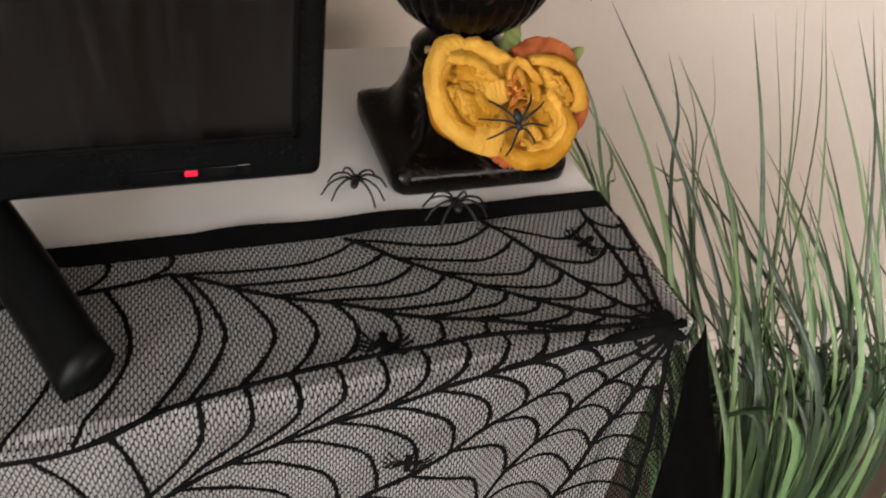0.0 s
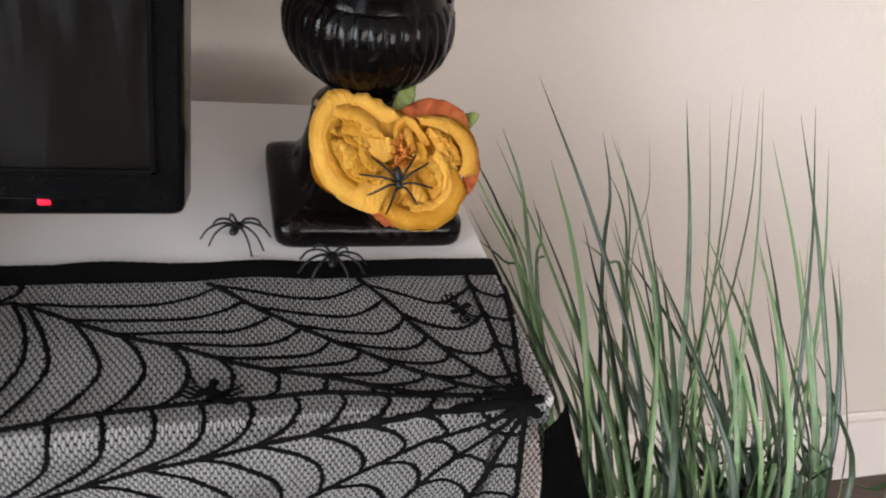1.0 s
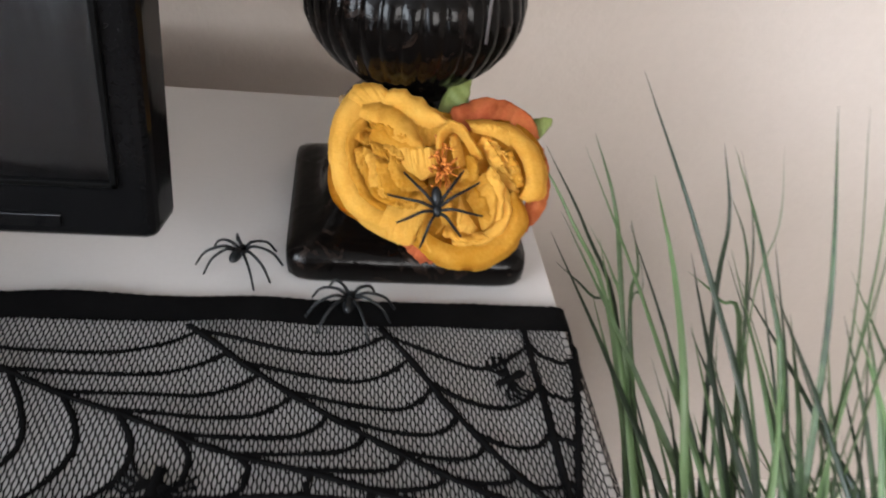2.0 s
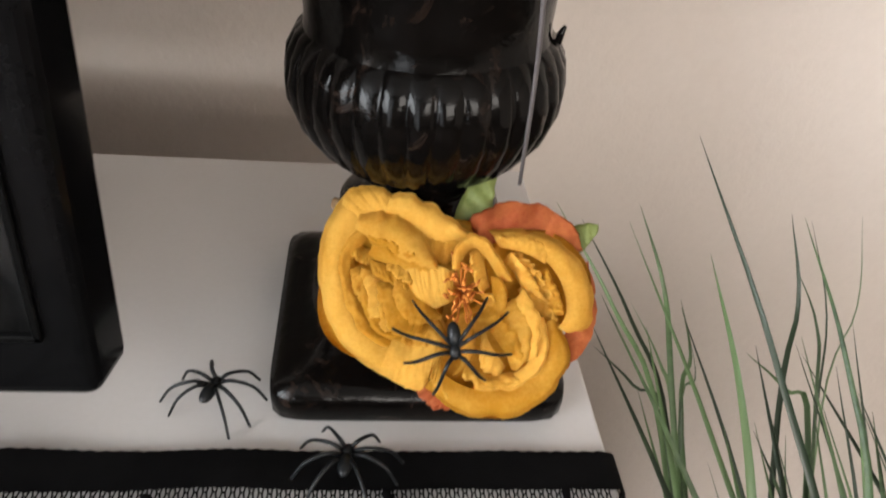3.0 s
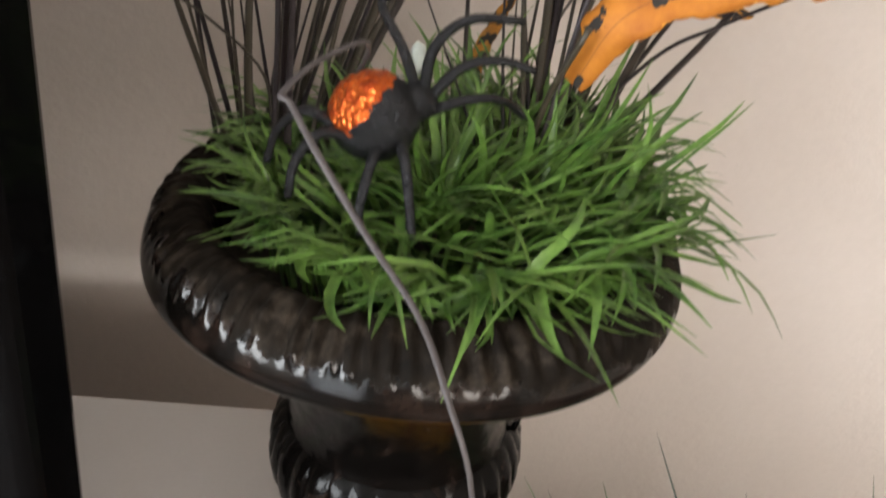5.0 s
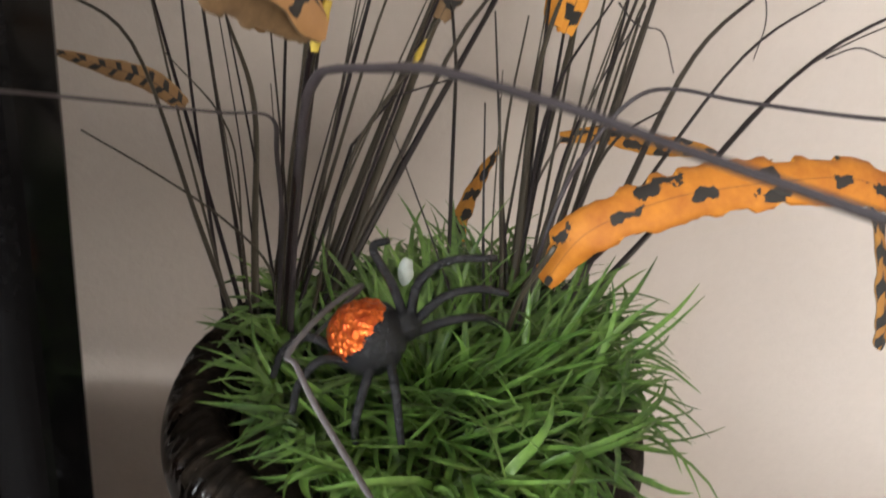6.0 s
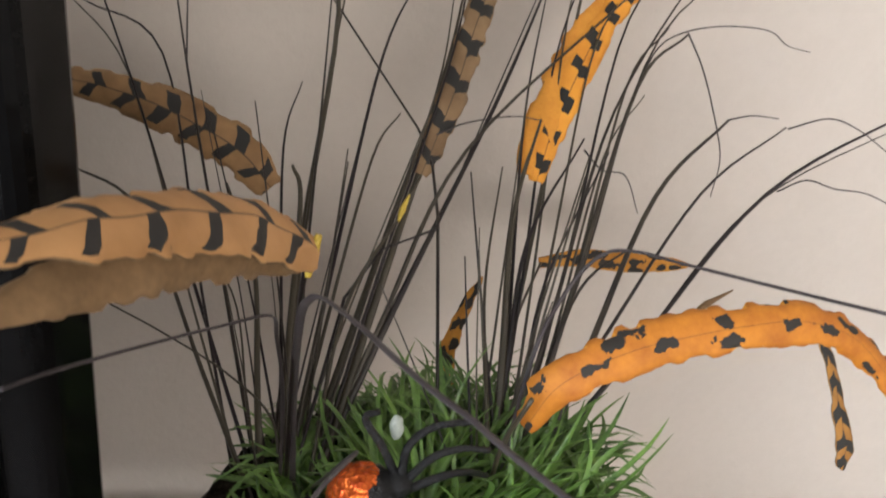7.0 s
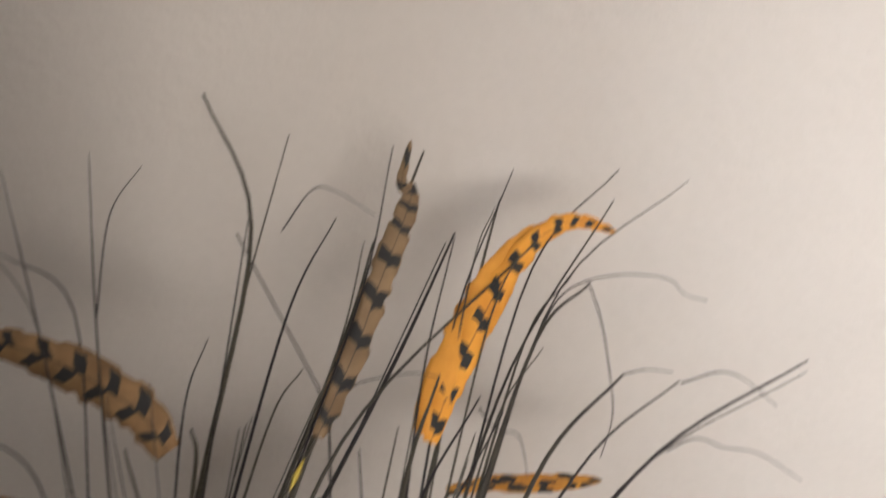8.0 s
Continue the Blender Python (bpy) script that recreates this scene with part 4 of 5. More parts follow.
# right lobe
petal([(80, -113), (130, -105), (167, -77), (191, -37), (197, 3), (189, 27), (180, 35)], [(57, -140), (120, -138), (180, -122), (224, -78), (246, -20), (242, 30), (204, 47)], 8, 2, 17, 24, 22)
petal([(78, -108), (125, -97), (160, -78)], [(66, -132), (125, -130), (180, -108)], 12, 20, 12, 12, 23)
petal([(92, -92), (120, -66), (140, -40)], [(112, -102), (145, -70), (162, -40)], -6, 22, 6, 6, 24, pleat=7)
petal([(128, -56), (150, -26), (178, 5)], [(146, -66), (172, -30), (188, 0)], -8, 20, 6, 6, 25, pleat=7)
petal([(98, -78), (118, -36), (152, -10)], [(120, -82), (138, -44), (172, -4)], -12, 14, 6, 6, 26, pleat=7)
petal([(110, -30), (140, 5), (172, 28)], [(130, -50), (160, -14), (184, 22)], -14, 6, 8, 6, 27)
# lower lobe
petal([(153, 30), (161, 75), (140, 115), (95, 140), (45, 145), (0, 130), (-30, 105)], [(180, 15), (200, 65), (194, 120), (155, 170), (85, 198), (20, 193), (-30, 167), (-55, 145)], 8, 2, 16, 28, 28)
petal([(135, 15), (143, 65), (123, 103), (80, 123), (30, 123)], [(157, 15), (167, 70), (145, 117), (95, 145), (35, 145)], 12, 20, 8, 10, 29)
petal([(57, 15), (80, 55), (100, 110)], [(107, -20), (140, 25), (135, 80), (110, 110)], 8, 28, 10, 12, 30)
petal([(50, 30), (63, 65), (90, 105)], [(45, 65), (45, 105), (75, 123)], 8, 14, 6, 6, 31)
petal([(100, -5), (130, 45), (125, 95)], [(120, -35), (150, 15), (147, 85)], 18, 36, 6, 10, 32)
petal([(-5, 55), (10, 95), (-5, 120)], [(30, 35), (37, 75), (7, 115)], 8, 22, 8, 8, 33)
petal([(-15, 55), (-25, 95), (-15, 125)], [(-45, 95), (-40, 145), (-5, 170)], 2, 10, 10, 10, 34)
petal([(62, 40), (84, 72), (112, 100)], [(78, 8), (112, 48), (128, 92)], 14, 31, 8, 8, 47, pleat=5)
petal([(20, 100), (60, 118), (100, 112)], [(12, 122), (60, 142), (118, 128)], 12, 26, 8, 10, 48, pleat=5)
petal([(86, -84), (108, -58), (128, -28)], [(100, -100), (130, -70), (150, -32)], 6, 27, 6, 6, 49, pleat=7)
petal([(140, -60), (158, -26), (176, 14)], [(160, -72), (184, -30), (192, 12)], 2, 24, 6, 6, 50, pleat=6)
# stamens
bm = bmesh.new()
rnd = random.Random(5)
for k in range(44):
    x, y = 12 + rnd.gauss(0, 14), -28 + rnd.gauss(0, 22)
    a = rnd.random() * 6.28
    tip = on_face(x + 10 * math.cos(a), y + 10 * math.sin(a), 26 + rnd.uniform(0, 12))
    tube(bm, [on_face(12, -28, -20), on_face(x, y, 14), tip], 0.00035, 0.00058, 5, 3)
tagged(part("stamen_tuft", bm, STAMEN, rose, "tangle of orange stamens"), kind="stuff")


def rose_leaf(points, width, seed):
    part("leaf", leaf_mesh([on_face(*p) for p in points], width * UNIT, (0, 0.2, 1), seed, 0.10, 0.15, 8), [ROSE_LEAF, ROSE_LEAF], rose, "green silk leaf")


rose_leaf([(10, -120, -40), (35, -170, -44), (52, -215, -50), (72, -262, -60)], 62, 7)
rose_leaf([(195, -105, -34), (222, -124, -36), (255, -142, -40)], 50, 8)
bm = bmesh.new()
tube(bm, [on_face(-150, -150, -30), on_face(-190, -176, -46), on_face(-214, -182, -54)], 0.0024, 0.0026, 10, 6)
part("stem", bm, LEAF_BACK, rose, "short brown cut stem")

sp_m = ROSE_M @ Matrix.Translation(on_face(-2, 56, 24)) @ pose(0, 0, 0, 4, 0, 4)
small_spider("small_spider", sp_m @ Matrix.Scale(0.92, 4), "small black plastic spider clinging to the yellow rose", 0.92, 3)

bm = bmesh.new()
bmesh.ops.create_icosphere(bm, subdivisions=3, radius=1.0, matrix=Matrix.LocRotScale((0, 0, 0), None, (0.0032, 0.0030, 0.0062)))
for v in bm.verts:
    v.co *= 1 + 0.25 * noise.noise(v.co * 300)
ob = part("white_tuft", bm, surface("white_fluff", (0.36, 0.40, 0.36), (0.50, 0.54, 0.50), 0.8, 60.0, 500.0, 0.6, 0.001))
ob.location = (0.1870, 0.4900, 1.2400)
tagged(ob, "small white fluffy tuft standing among the green grass", "tuft")

# ---- the large glitter spider on the grass ----
big = thing("glitter_spider", pose(0.1735, 0.4565, 1.2290) @ Matrix.Scale(0.88, 4), "large black glitter spider with an orange foil back", "spider decoration")
bm = bmesh.new()
bmesh.ops.create_icosphere(bm, subdivisions=5, radius=1.0, matrix=Matrix.LocRotScale((0.000, 0.0, 0.001), Euler((0, radians(-24), radians(-8))), (0.0172, 0.0150, 0.0168)))
for v in bm.verts:
    v.co += v.co.normalized() * 0.0009 * noise.noise(v.co * 420)
for f in bm.faces:
    c = f.calc_center_median()
    if -c.x + 0.75 * c.z + 0.0030 * noise.noise(c * 260) + 0.0016 * noise.noise(c * 700) > 0.0068 and c.z > -0.006:
        f.material_index = 1
part("body", bm, [GLITTER, FOIL], big, "black glitter body with crinkled orange foil")
bm = bmesh.new()
bmesh.ops.create_icosphere(bm, subdivisions=4, radius=1.0, matrix=Matrix.LocRotScale((0.0145, 0.002, 0.0075), None, (0.0080, 0.0075, 0.0075)))
for v in bm.verts:
    v.co += Vector((1, 0, 0)) * 0.0008 * noise.noise(v.co * 500)
part("head", bm, GLITTER, big)
for pts in (((0.015, 0.003, 0.010), (0.008, 0.004, 0.026), (-0.001, 0.007, 0.040), (0.005, 0.006, 0.045)),
            ((0.017, 0.002, 0.011), (0.019, 0.003, 0.028), (0.030, 0.004, 0.039), (0.050, 0.008, 0.040)),
            ((0.019, 0.002, 0.009), (0.030, 0.003, 0.022), (0.044, 0.007, 0.025), (0.058, 0.010, 0.022)),
            ((0.018, 0.001, 0.004), (0.034, 0.004, 0.010), (0.048, 0.010, 0.009), (0.060, 0.018, 0.000)),
            ((0.010, -0.008, -0.004), (0.013, -0.018, -0.010), (0.016, -0.024, -0.024), (0.018, -0.026, -0.034)),
            ((0.003, -0.010, -0.005), (0.000, -0.020, -0.012), (-0.002, -0.026, -0.024), (-0.001, -0.026, -0.034)),
            ((-0.006, -0.009, -0.005), (-0.018, -0.014, -0.002), (-0.026, -0.018, -0.012), (-0.028, -0.019, -0.026)),
            ((-0.010, -0.006, -0.004), (-0.024, -0.004, 0.002), (-0.034, -0.004, -0.006), (-0.038, -0.004, -0.020))):
    bm = bmesh.new()
    tube(bm, pts, 0.0023, 0.0016, 8, 6, mid=0.0019)
    part("leg", bm, GLITTER, big)

# ---- wispy stems and printed leaves in the urn ----
rnd = random.Random(21)


def wisp(parent, base, mid, tip, r):
    bm = bmesh.new()
    base, mid, tip = Vector(base), Vector(mid), Vector(tip)
    low = base + (mid - base) * 0.45 + Vector((0, -0.004, 0.006))
    tube(bm, [base, low, mid, tip], r, r * 0.30, 6, 6, 0.38)
    return part("stem", bm, WISP, parent)


left_bunch = thing("wispy_stem_bunch", pose(0, 0, 0), "dark plum wispy stems with brown striped leaves, rising from the grass", "artificial plant", "stem bunches in the urn")
right_bunch = thing("wispy_stem_bunch", pose(0, 0, 0), "dark wispy stems with orange black-spotted leaves, rising from the grass", "artificial plant", "stem bunches in the urn")
# mid x, mid z, tip x, tip z of each stem
LEFT = [(0.063, 1.357, 0.037, 1.435), (0.036, 1.345, -0.012, 1.422), (0.049, 1.359, 0.000, 1.382), (0.032, 1.349, -0.014, 1.388), (0.051, 1.290, 0.010, 1.308), (0.144, 1.362, 0.159, 1.454),
        (0.140, 1.340, 0.141, 1.408), (0.144, 1.405, 0.100, 1.473), (0.173, 1.366, 0.196, 1.413), (0.216, 1.377, 0.229, 1.455), (0.231, 1.403, 0.250, 1.452), (0.208, 1.355, 0.221, 1.402),
        (0.205, 1.352, 0.215, 1.403), (0.170, 1.317, 0.185, 1.339), (0.121, 1.320, 0.128, 1.351), (0.133, 1.298, 0.127, 1.314), (0.240, 1.347, 0.273, 1.410), (0.223, 1.325, 0.326, 1.409),
        (0.112, 1.271, 0.093, 1.304), (0.102, 1.260, 0.066, 1.288), (0.150, 1.263, 0.157, 1.317)]
RIGHT = [(0.257, 1.342, 0.273, 1.408), (0.285, 1.392, 0.299, 1.425), (0.291, 1.392, 0.303, 1.430), (0.276, 1.369, 0.312, 1.447), (0.298, 1.371, 0.326, 1.416), (0.311, 1.349, 0.381, 1.436),
         (0.343, 1.388, 0.436, 1.451), (0.325, 1.396, 0.387, 1.453), (0.326, 1.361, 0.362, 1.391), (0.333, 1.309, 0.383, 1.348), (0.361, 1.311, 0.420, 1.346), (0.400, 1.315, 0.506, 1.362),
         (0.392, 1.309, 0.505, 1.356), (0.320, 1.361, 0.350, 1.393), (0.303, 1.325, 0.331, 1.357), (0.250, 1.296, 0.269, 1.346), (0.257, 1.286, 0.292, 1.334), (0.267, 1.272, 0.306, 1.329),
         (0.246, 1.286, 0.259, 1.354), (0.285, 1.268, 0.317, 1.288), (0.234, 1.266, 0.244, 1.318)]


def back(z):
    """How far the stems lean towards the wall at a height."""
    return min(0.515 + max(0.0, z - 1.2) * 0.95, 0.78)


for bunch, table, bx, wide in ((left_bunch, LEFT, 0.130, 0.014), (right_bunch, RIGHT, 0.234, 0.016)):
    for mx, mz, tx, tz in table:
        jit = rnd.uniform(-0.004, 0.004)
        by = 0.513 + rnd.uniform(-0.012, 0.012)
        start = (bx + (mx - bx) * 0.10 + rnd.uniform(-wide, wide) * 0.4, by, 1.165)
        wisp(bunch, start, (mx, back(mz) + jit, mz), (tx, back(tz) + jit, tz), 0.0010 + 0.0019 * rnd.random() ** 1.5)
    for k in range(8):
        ang = rnd.uniform(-0.45, 0.35)
        ln = rnd.uniform(0.10, 0.20)
        start = Vector((bx + rnd.uniform(-wide, wide), 0.513 + rnd.uniform(-0.01, 0.01), 1.165))
        d = Vector((math.sin(ang), 0.45, math.cos(ang)))
        wisp(bunch, start, start + d * ln * 0.5 + Vector((0, 0.004, 0.006)), start + d * ln, rnd.uniform(0.0008, 0.0015))

# fine curled hairs among the stems
for bunch, pts in zip((right_bunch, right_bunch, right_bunch, right_bunch, right_bunch, right_bunch, left_bunch, left_bunch, right_bunch), (
    [(0.3261, 0.6677, 1.3608), (0.3426, 0.6881, 1.3823), (0.3625, 0.6974, 1.3920), (0.3899, 0.7019, 1.3967), (0.4169, 0.7012, 1.3960), (0.4274, 0.6944, 1.3889), (0.4425, 0.6921, 1.3864)],
    [(0.3624, 0.6965, 1.3910), (0.3697, 0.6784, 1.3720), (0.3740, 0.6540, 1.3463), (0.3743, 0.6370, 1.3284), (0.3660, 0.6202, 1.3108)],
    [(0.2920, 0.6371, 1.3285), (0.3021, 0.6287, 1.3197), (0.3159, 0.6268, 1.3177), (0.3216, 0.6111, 1.3012)],
    [(0.4076, 0.6244, 1.3152), (0.4268, 0.6303, 1.3214), (0.4444, 0.6272, 1.3181), (0.4661, 0.6256, 1.3164), (0.4922, 0.6153, 1.3056)],
    [(0.3834, 0.6558, 1.3482), (0.3986, 0.6584, 1.3510), (0.4152, 0.6579, 1.3504)],
    [(0.4201, 0.6535, 1.3458), (0.4475, 0.6597, 1.3524), (0.4656, 0.6557, 1.3481), (0.4821, 0.6458, 1.3377)],
    [(0.1629, 0.7089, 1.4041), (0.1794, 0.7302, 1.4266), (0.1979, 0.7291, 1.4253), (0.2206, 0.7200, 1.4158)],
    [(0.0625, 0.6643, 1.3571), (0.0573, 0.6992, 1.3939), (0.0591, 0.7166, 1.4122), (0.0700, 0.7337, 1.4302)],
    [(0.2027, 0.6380, 1.3295), (0.2229, 0.6453, 1.3372), (0.2505, 0.6498, 1.3419), (0.2679, 0.6488, 1.3409)],
)):
    bm = bmesh.new()
    tube(bm, pts, 0.0006, 0.0003, 5, 6)
    part("stem", bm, STRAP, bunch)


def bent_stem(parent, points, r):
    """A stem with sharp folds: nearly straight runs between the given points."""
    dense = []
    for a, b in zip(points, points[1:]):
        a, b = Vector(a), Vector(b)
        dense += [a.lerp(b, f) for f in (0.04, 0.5, 0.96)]
    bm = bmesh.new()
    tube(bm, dense, r, r * 0.5, 6, 3, 0.5)
    part("stem", bm, WISP, parent)


bent_stem(left_bunch, [(0.212, 0.530, 1.190), (0.2077, 0.6043, 1.2940), (0.2040, 0.6257, 1.3165), (0.1951, 0.6415, 1.3331), (0.1325, 0.7084, 1.4036)], 0.0011)
bent_stem(left_bunch, [(0.140, 0.515, 1.190), (0.1596, 0.5712, 1.2592), (0.1781, 0.5906, 1.2795), (0.2064, 0.5996, 1.2890), (0.2202, 0.6239, 1.3147), (0.2691, 0.7128, 1.4082)], 0.0010)
bm = bmesh.new()
tube(bm, [(0.133, 0.515, 1.190), (0.1276, 0.5280, 1.2137), (0.1036, 0.5427, 1.2291), (0.0710, 0.5555, 1.2426), (0.0355, 0.5674, 1.2551)], 0.0008, 0.0005, 6, 6)
part("stem", bm, WISP, left_bunch)


def strap(parent, points, width, label=""):
    """A flat ribbon-like stem."""
    bm = bmesh.new()
    tube(bm, points, width / 2, width / 3.0, 8, 8, 0.5)
    return part("stem", bm, STRAP, parent, label)


strap(right_bunch, [(0.240, 0.510, 1.180), (0.2489, 0.5150, 1.2607), (0.2637, 0.5300, 1.2894), (0.2766, 0.5300, 1.3094), (0.2881, 0.5200, 1.3176), (0.3062, 0.5000, 1.3213), (0.3287, 0.4600, 1.3314), (0.3372, 0.4200, 1.3445)], 0.0022)
strap(left_bunch, [(0.140, 0.510, 1.180), (0.1420, 0.4900, 1.2546), (0.1475, 0.4500, 1.3140), (0.1520, 0.4320, 1.3330), (0.1575, 0.4200, 1.3399), (0.1689, 0.3840, 1.3518), (0.1766, 0.3560, 1.3608), (0.1829, 0.3400, 1.3645), (0.1895, 0.3280, 1.3665), (0.1948, 0.3160, 1.3687), (0.2018, 0.3040, 1.3700), (0.2130, 0.2860, 1.3720), (0.2330, 0.2620, 1.3735), (0.2620, 0.2320, 1.3745)], 0.0034)
strap(left_bunch, [(0.134, 0.510, 1.180), (0.1362, 0.5000, 1.2473), (0.1360, 0.4800, 1.2885), (0.1364, 0.4600, 1.3102), (0.1241, 0.4400, 1.3176), (0.1106, 0.4100, 1.3287), (0.0965, 0.3750, 1.3415), (0.0906, 0.3600, 1.3460)], 0.0022)
PALE = surface("pale_grey_stem", (0.040, 0.034, 0.035), (0.075, 0.064, 0.064), 0.5, 30.0, 300.0, 0.1)
droop = thing("drooping_stem", pose(0, 0, 0), "pale grey folded stem drooping over the urn's lip", "artificial plant")
bm = bmesh.new()
tube(bm, [(0.150, 0.500, 1.195), (0.170, 0.460, 1.250), (0.158, 0.435, 1.254), (0.1488, 0.4190, 1.2483), (0.1515, 0.4160, 1.2465), (0.1597, 0.4050, 1.2385), (0.1748, 0.3920, 1.2223), (0.1891, 0.3750, 1.2111), (0.1972, 0.3600, 1.1994),
          (0.2063, 0.3500, 1.1762), (0.2110, 0.3470, 1.130), (0.2120, 0.3460, 1.090)],
     0.0009, 0.0006, 8, 6, 0.7, mid=0.0012)
part("stalk", bm, PALE, droop)


def printed_leaf(parent, points, width, normal, mat, seed, label, **kw):
    return part("leaf", leaf_mesh(points, width, normal, seed, **kw), [mat, ORANGE_BACK if mat in (ORANGE_LEAF, ORANGE_BAR) else LEAF_BACK], parent, label)


ORANGE_BACK = surface("orange_leaf_back", (0.50, 0.19, 0.02), (0.66, 0.29, 0.035), 0.8, 40.0, 400.0, 0.3, 0.0003)
# the near tan leaf that arches over towards the television, with its brown under half
printed_leaf(left_bunch, [(0.1526, 0.4360, 1.3480), (0.1448, 0.4210, 1.3550), (0.1354, 0.4010, 1.3650), (0.1252, 0.3790, 1.3727), (0.1161, 0.3610, 1.3760), (0.1078, 0.3460, 1.3780), (0.0994, 0.3310, 1.3795)],
             0.021, (0.10, -0.80, 0.35), LEAF_BACK, 41, "brown under half of the tan leaf", ragged=0.22, cup=0.25)
printed_leaf(left_bunch, [(0.1544, 0.4360, 1.3485), (0.1447, 0.4200, 1.3625), (0.1356, 0.4000, 1.3745), (0.1258, 0.3780, 1.3832), (0.1173, 0.3600, 1.3885), (0.1096, 0.3450, 1.3915), (0.1019, 0.3300, 1.3930)],
             0.025, (0.15, -0.62, 0.75), FEATHER, 31, "tan leaf with black stripes and a ragged edge", ragged=0.20, cup=0.35)
bm = bmesh.new()
tube(bm, [(0.136, 0.515, 1.175), (0.142, 0.480, 1.27), (0.1485, 0.445, 1.330), (0.1521, 0.4360, 1.3480)], 0.0012, 0.0009, 6, 6)
part("stem", bm, WISP, left_bunch)
bm = bmesh.new()
tube(bm, [(0.1512, 0.4340, 1.3400), (0.1518, 0.4350, 1.3460), (0.1542, 0.4360, 1.3540)], 0.0010, 0.0012, 8, 6, mid=0.0024)
part("bud", bm, BUD, left_bunch, "small yellow bud at the leaf's foot")
printed_leaf(left_bunch, [(0.1162, 0.6123, 1.3025), (0.0988, 0.6259, 1.3167), (0.0746, 0.6357, 1.3271), (0.0472, 0.6443, 1.3361), (0.0203, 0.6497, 1.3418), (-0.0060, 0.6528, 1.3451), (-0.0431, 0.6610, 1.3537)], 0.030, (0.12, -0.85, 0.42), BROWN_LEAF, 32, "brown leaf with black stripes", cup=0.25, ragged=0.22)
printed_leaf(left_bunch, [(0.1976, 0.6217, 1.3124), (0.2067, 0.6395, 1.3310), (0.2171, 0.6620, 1.3548), (0.2259, 0.6857, 1.3796), (0.2349, 0.7077, 1.4028), (0.2410, 0.7229, 1.4189), (0.2428, 0.7328, 1.4293), (0.2365, 0.7363, 1.4350), (0.2408, 0.7597, 1.4576)], 0.0205, (0.05, -0.95, 0.2), UPRIGHT_LEAF, 33, "narrow upright brown leaf with black stripes", cup=0.3, ragged=0.3)
bm = bmesh.new()
tube(bm, [(0.148, 0.515, 1.19), (0.160, 0.566, 1.255), (0.186, 0.602, 1.293), (0.1976, 0.6200, 1.3124)], 0.0012, 0.0010, 6, 6)
part("stem", bm, WISP, left_bunch)
bm = bmesh.new()
tube(bm, [(0.186, 0.600, 1.292), (0.188, 0.605, 1.297), (0.1915, 0.611, 1.304)], 0.0006, 0.0006, 8, 5, mid=0.0020)
part("bud", bm, BUD, left_bunch, "small yellow bud at the leaf's foot")
printed_leaf(left_bunch, [(0.0801, 0.5792, 1.2676), (0.0609, 0.5873, 1.2761), (0.0402, 0.5902, 1.2791), (0.0153, 0.5938, 1.2829)], 0.011, (0.0, -0.9, 0.4), BROWN_LEAF, 34, "small brown leaf with black stripes")
# the upright orange leaf: a plain orange half behind, a barred half in front
printed_leaf(right_bunch, [(0.2580, 0.6260, 1.3150), (0.2680, 0.6480, 1.3400), (0.2815, 0.6725, 1.3650), (0.2975, 0.6960, 1.3900), (0.3170, 0.7160, 1.4080), (0.3380, 0.7280, 1.4190)], 0.024, (-0.3, -0.95, 0.1), ORANGE_BACK, 45, "plain orange half of the barred leaf", cup=0.2, ragged=0.3)
printed_leaf(right_bunch, [(0.2634, 0.6221, 1.3127), (0.2731, 0.6439, 1.3357), (0.2880, 0.6685, 1.3615), (0.3037, 0.6916, 1.3859), (0.3238, 0.7118, 1.4071), (0.3460, 0.7244, 1.4204), (0.3637, 0.7255, 1.4216), (0.3829, 0.7222, 1.4181)], 0.022, (-0.1, -0.95, 0.2), ORANGE_BAR, 35, "upright orange leaf with black bars", cup=0.3, ragged=0.3)
printed_leaf(right_bunch, [(0.2470, 0.5000, 1.2340), (0.2580, 0.4930, 1.2630), (0.2873, 0.4980, 1.2780), (0.3147, 0.5030, 1.2842), (0.3434, 0.5080, 1.2885), (0.3736, 0.5130, 1.2898), (0.4012, 0.5170, 1.2816), (0.4270, 0.5200, 1.2614), (0.4598, 0.5220, 1.2296), (0.4792, 0.5240, 1.2069)], 0.028, (-0.12, -0.78, 0.6), ORANGE_LEAF, 36, "long arching orange leaf with black spots", ragged=0.36, cup=0.3, shape=-0.05)
bm = bmesh.new()
tube(bm, [(0.236, 0.510, 1.18), (0.237, 0.497, 1.225), (0.2450, 0.4885, 1.2580)], 0.0014, 0.0012, 6, 6)
part("stem", bm, WISP, right_bunch)
printed_leaf(right_bunch, [(0.3859, 0.5160, 1.2830), (0.3994, 0.5160, 1.2607), (0.4087, 0.5140, 1.2391), (0.4168, 0.5120, 1.2199), (0.4179, 0.5100, 1.2064)], 0.011, (0.1, -0.95, 0.1), DROOP_LEAF, 37, "small drooping dark orange leaf tip", shape=2.4)
printed_leaf(right_bunch, [(0.2851, 0.6720, 1.2383), (0.3144, 0.6800, 1.2400), (0.3515, 0.6920, 1.2328), (0.3798, 0.7000, 1.2299), (0.4068, 0.7100, 1.2250)], 0.0160, (0, -0.95, 0.3), SMALL_LEAF, 38, "small orange leaf with black spots", shape=0.6)
printed_leaf(right_bunch, [(0.2220, 0.6000, 1.1796), (0.2220, 0.6150, 1.2009), (0.2321, 0.6400, 1.2149), (0.2458, 0.6580, 1.2330)], 0.0135, (-0.5, -0.8, 0.2), SMALL_LEAF, 39, "small upright orange leaf with black spots", ragged=0.3)
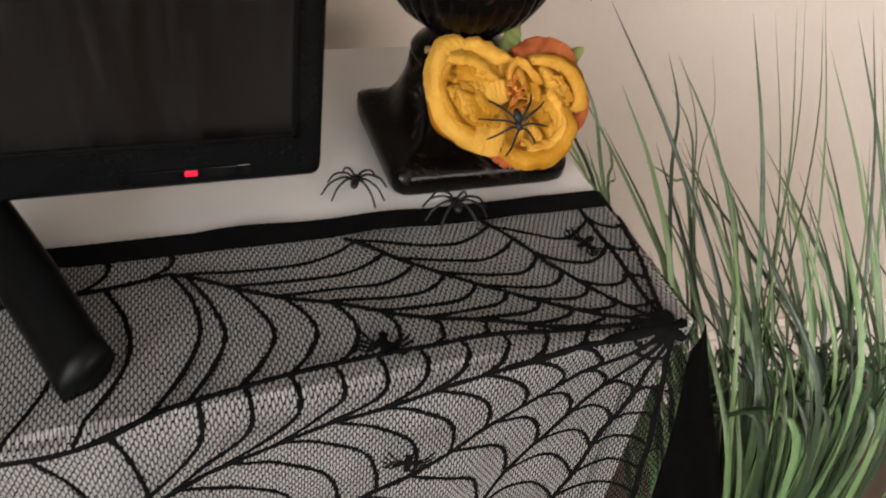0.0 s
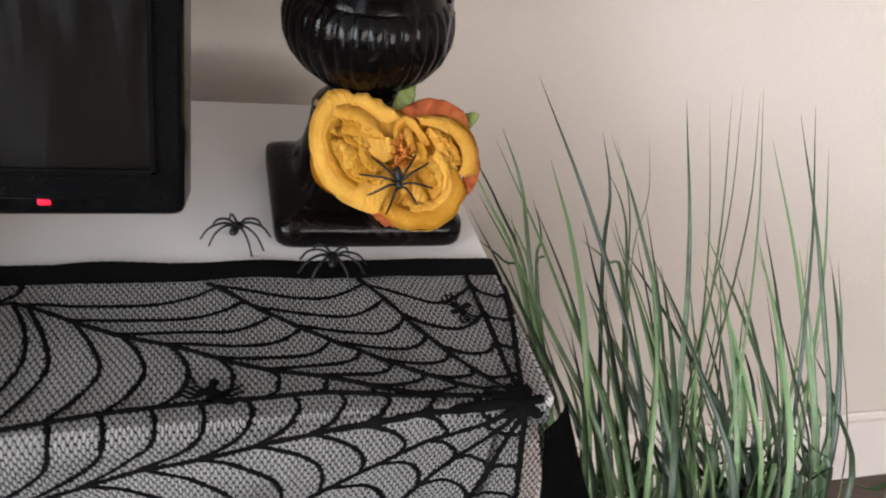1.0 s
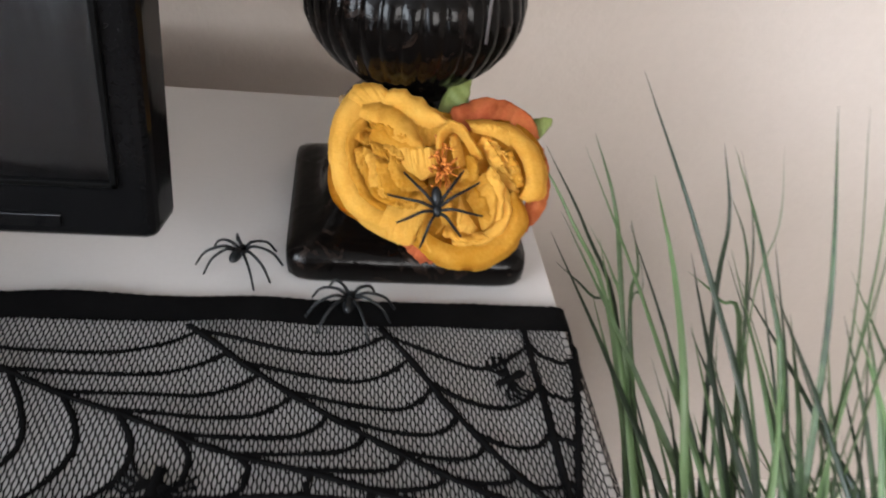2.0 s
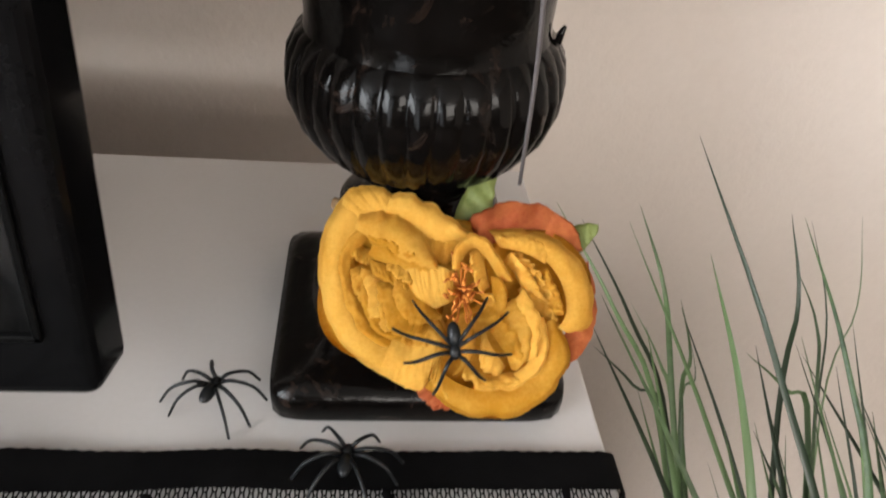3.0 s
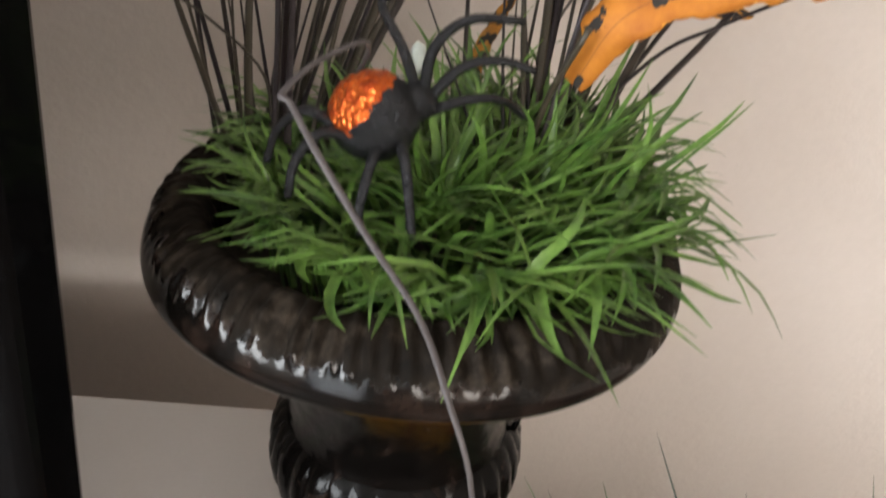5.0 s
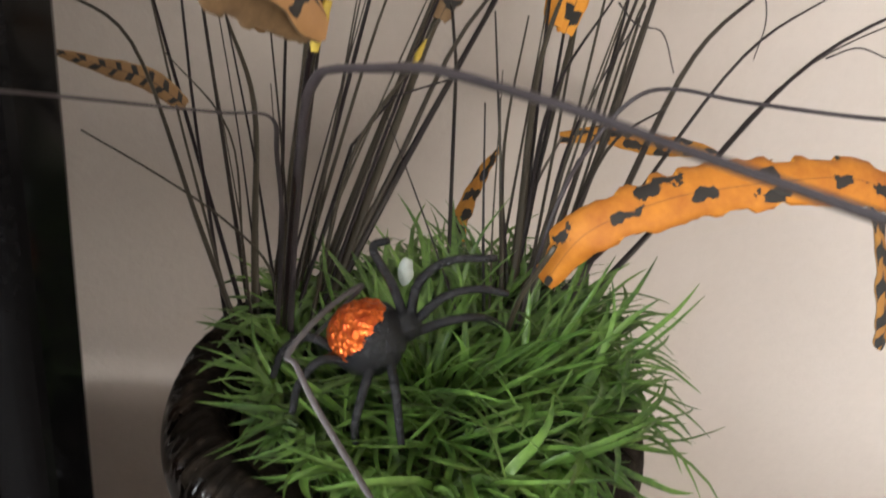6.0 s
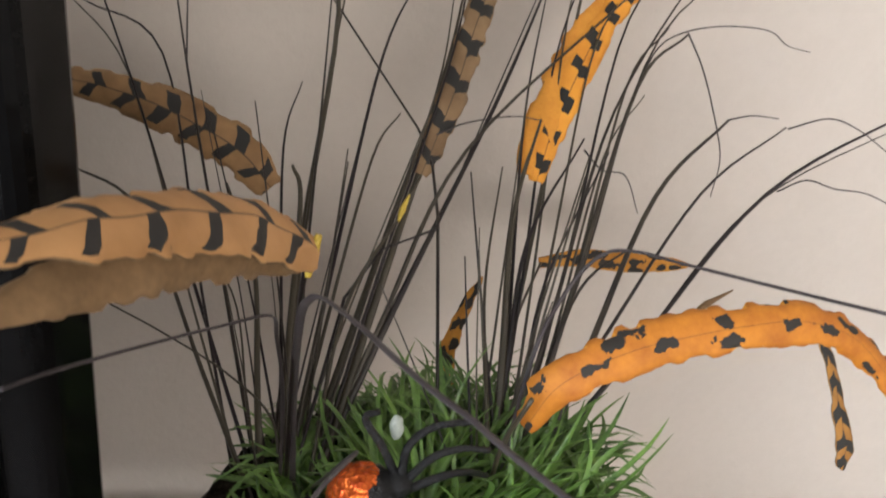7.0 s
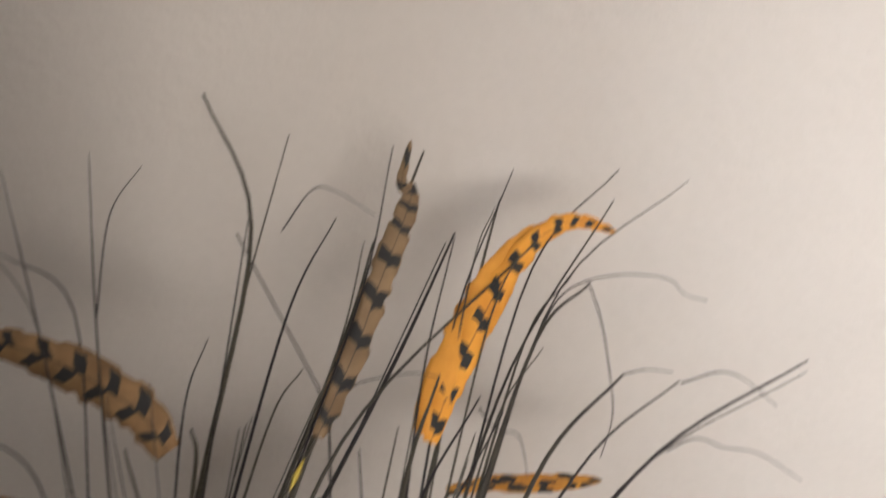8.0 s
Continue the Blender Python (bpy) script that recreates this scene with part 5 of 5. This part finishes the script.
for pts in ([(0.2219, 0.6000, 1.1809), (0.220, 0.560, 1.195), (0.224, 0.520, 1.18)], [(0.240, 0.515, 1.19), (0.2912, 0.5474, 1.2342), (0.3209, 0.5609, 1.2483), (0.3517, 0.5727, 1.2608)], [(0.237, 0.515, 1.19), (0.255, 0.590, 1.230), (0.2859, 0.6720, 1.2383)]):
    bm = bmesh.new()
    tube(bm, pts, 0.0011, 0.0009, 6, 6)
    part("stem", bm, WISP, right_bunch)
bm = bmesh.new()
tube(bm, [(0.3499, 0.5720, 1.2600), (0.3552, 0.5746, 1.2628), (0.3623, 0.5775, 1.2658), (0.3737, 0.5818, 1.2703)], 0.0010, 0.0004, 7, 6, mid=0.0020)
part("bud", bm, LEAF_BACK, right_bunch)

# ---- tall grass plant on the floor beside the cabinet ----
plant = thing("tall_grass_plant", pose(0, 0, 0), "tall green artificial grass plant standing beside the cabinet", "artificial plant")
bm = bmesh.new()
lathe(bm, [(0.0005, 0.0), (0.085, 0.0), (0.090, 0.006), (0.105, 0.15), (0.110, 0.152), (0.110, 0.162), (0.102, 0.162), (0.098, 0.13), (0.0005, 0.128)], 48)
ob = part("pot", bm, POT, plant, "dark plastic pot")
ob.location = (0.575, 0.245, 0.0)
# tip x, tip z, mid x, mid z of the blades that stand out
REEDS = [(0.344, 0.927, 0.452, 0.691), (0.335, 0.873, 0.440, 0.693), (0.330, 0.854, 0.425, 0.688), (0.372, 0.990, 0.473, 0.739),
         (0.517, 0.981, 0.505, 0.683), (0.542, 0.981, 0.517, 0.681), (0.563, 0.990, 0.508, 0.683), (0.584, 0.993, 0.514, 0.736),
         (0.602, 0.994, 0.560, 0.675), (0.595, 0.989, 0.540, 0.763), (0.642, 0.936, 0.666, 0.659), (0.662, 0.965, 0.681, 0.656), (0.671, 0.976, 0.627, 0.656), (0.720, 0.928, 0.637, 0.663),
         (0.760, 0.830, 0.704, 0.653), (0.506, 0.812, 0.599, 0.660), (0.603, 0.826, 0.649, 0.653), (0.397, 0.914, 0.413, 0.771), (0.461, 0.934, 0.484, 0.789), (0.391, 0.867, 0.440, 0.711)]
rnd = random.Random(77)


def reed(tip, mid, width):
    base = Vector((0.575 + (mid.x - 0.575) * 0.35 + rnd.uniform(-0.012, 0.012), 0.245 + rnd.uniform(-0.05, 0.05), 0.13))
    up = mid + (tip - mid) * 0.55 + Vector((0, -0.010, 0.012))
    bm = bmesh.new()
    n = Vector((rnd.uniform(-0.9, 0.9), -1.0, 0.1)).normalized()
    blade(bm, [base, base + (mid - base) * 0.55 + Vector((0, 0, 0.02)), mid, up, tip], width, n, 5, 0.35)
    part("blade", bm, REED, plant)


for tx, tz, mx, mz in REEDS:
    reed(Vector((tx, 0.57 + rnd.uniform(-0.01, 0.01), tz)), Vector((mx, 0.36 + (mz - 0.67) * 0.55, mz)), rnd.uniform(0.0046, 0.0074))
# a second fan of blades close to the cabinet's side
FAN = [(0.297, 0.934, 0.389, 0.780), (0.316, 0.922, 0.397, 0.774), (0.352, 0.934, 0.388, 0.815), (0.401, 0.857, 0.405, 0.780), (0.347, 0.811, 0.395, 0.774), (0.365, 0.853, 0.401, 0.774),
       (0.419, 0.819, 0.403, 0.780), (0.456, 0.932, 0.470, 0.799), (0.472, 0.927, 0.504, 0.781), (0.506, 0.932, 0.503, 0.794), (0.473, 0.892, 0.497, 0.800), (0.467, 0.806, 0.502, 0.775)]
for tx, tz, mx, mz in FAN:
    reed(Vector((tx, 0.585, tz)), Vector((mx, 0.53, mz)), rnd.uniform(0.0034, 0.0052))
for k in range(150):
    mx = rnd.choice((0.44, 0.50, 0.52, 0.57, 0.63, 0.66)) + rnd.uniform(-0.045, 0.05)
    mz = rnd.uniform(0.60, 0.70)
    tz = 0.56 + 0.30 * rnd.random()
    tx = mx + rnd.uniform(-0.05, 0.05) + (mx - 0.55) * 0.15
    tx = max(tx, 0.36 if tz > 0.8 else 0.39)
    mid = Vector((max(mx, 0.405), 0.355 + rnd.uniform(-0.05, 0.04), mz))
    reed(Vector((tx, 0.42 + (tz - 0.62) * 0.42 + rnd.uniform(-0.03, 0.03), tz + 0.02)), mid, rnd.uniform(0.0046, 0.0086))
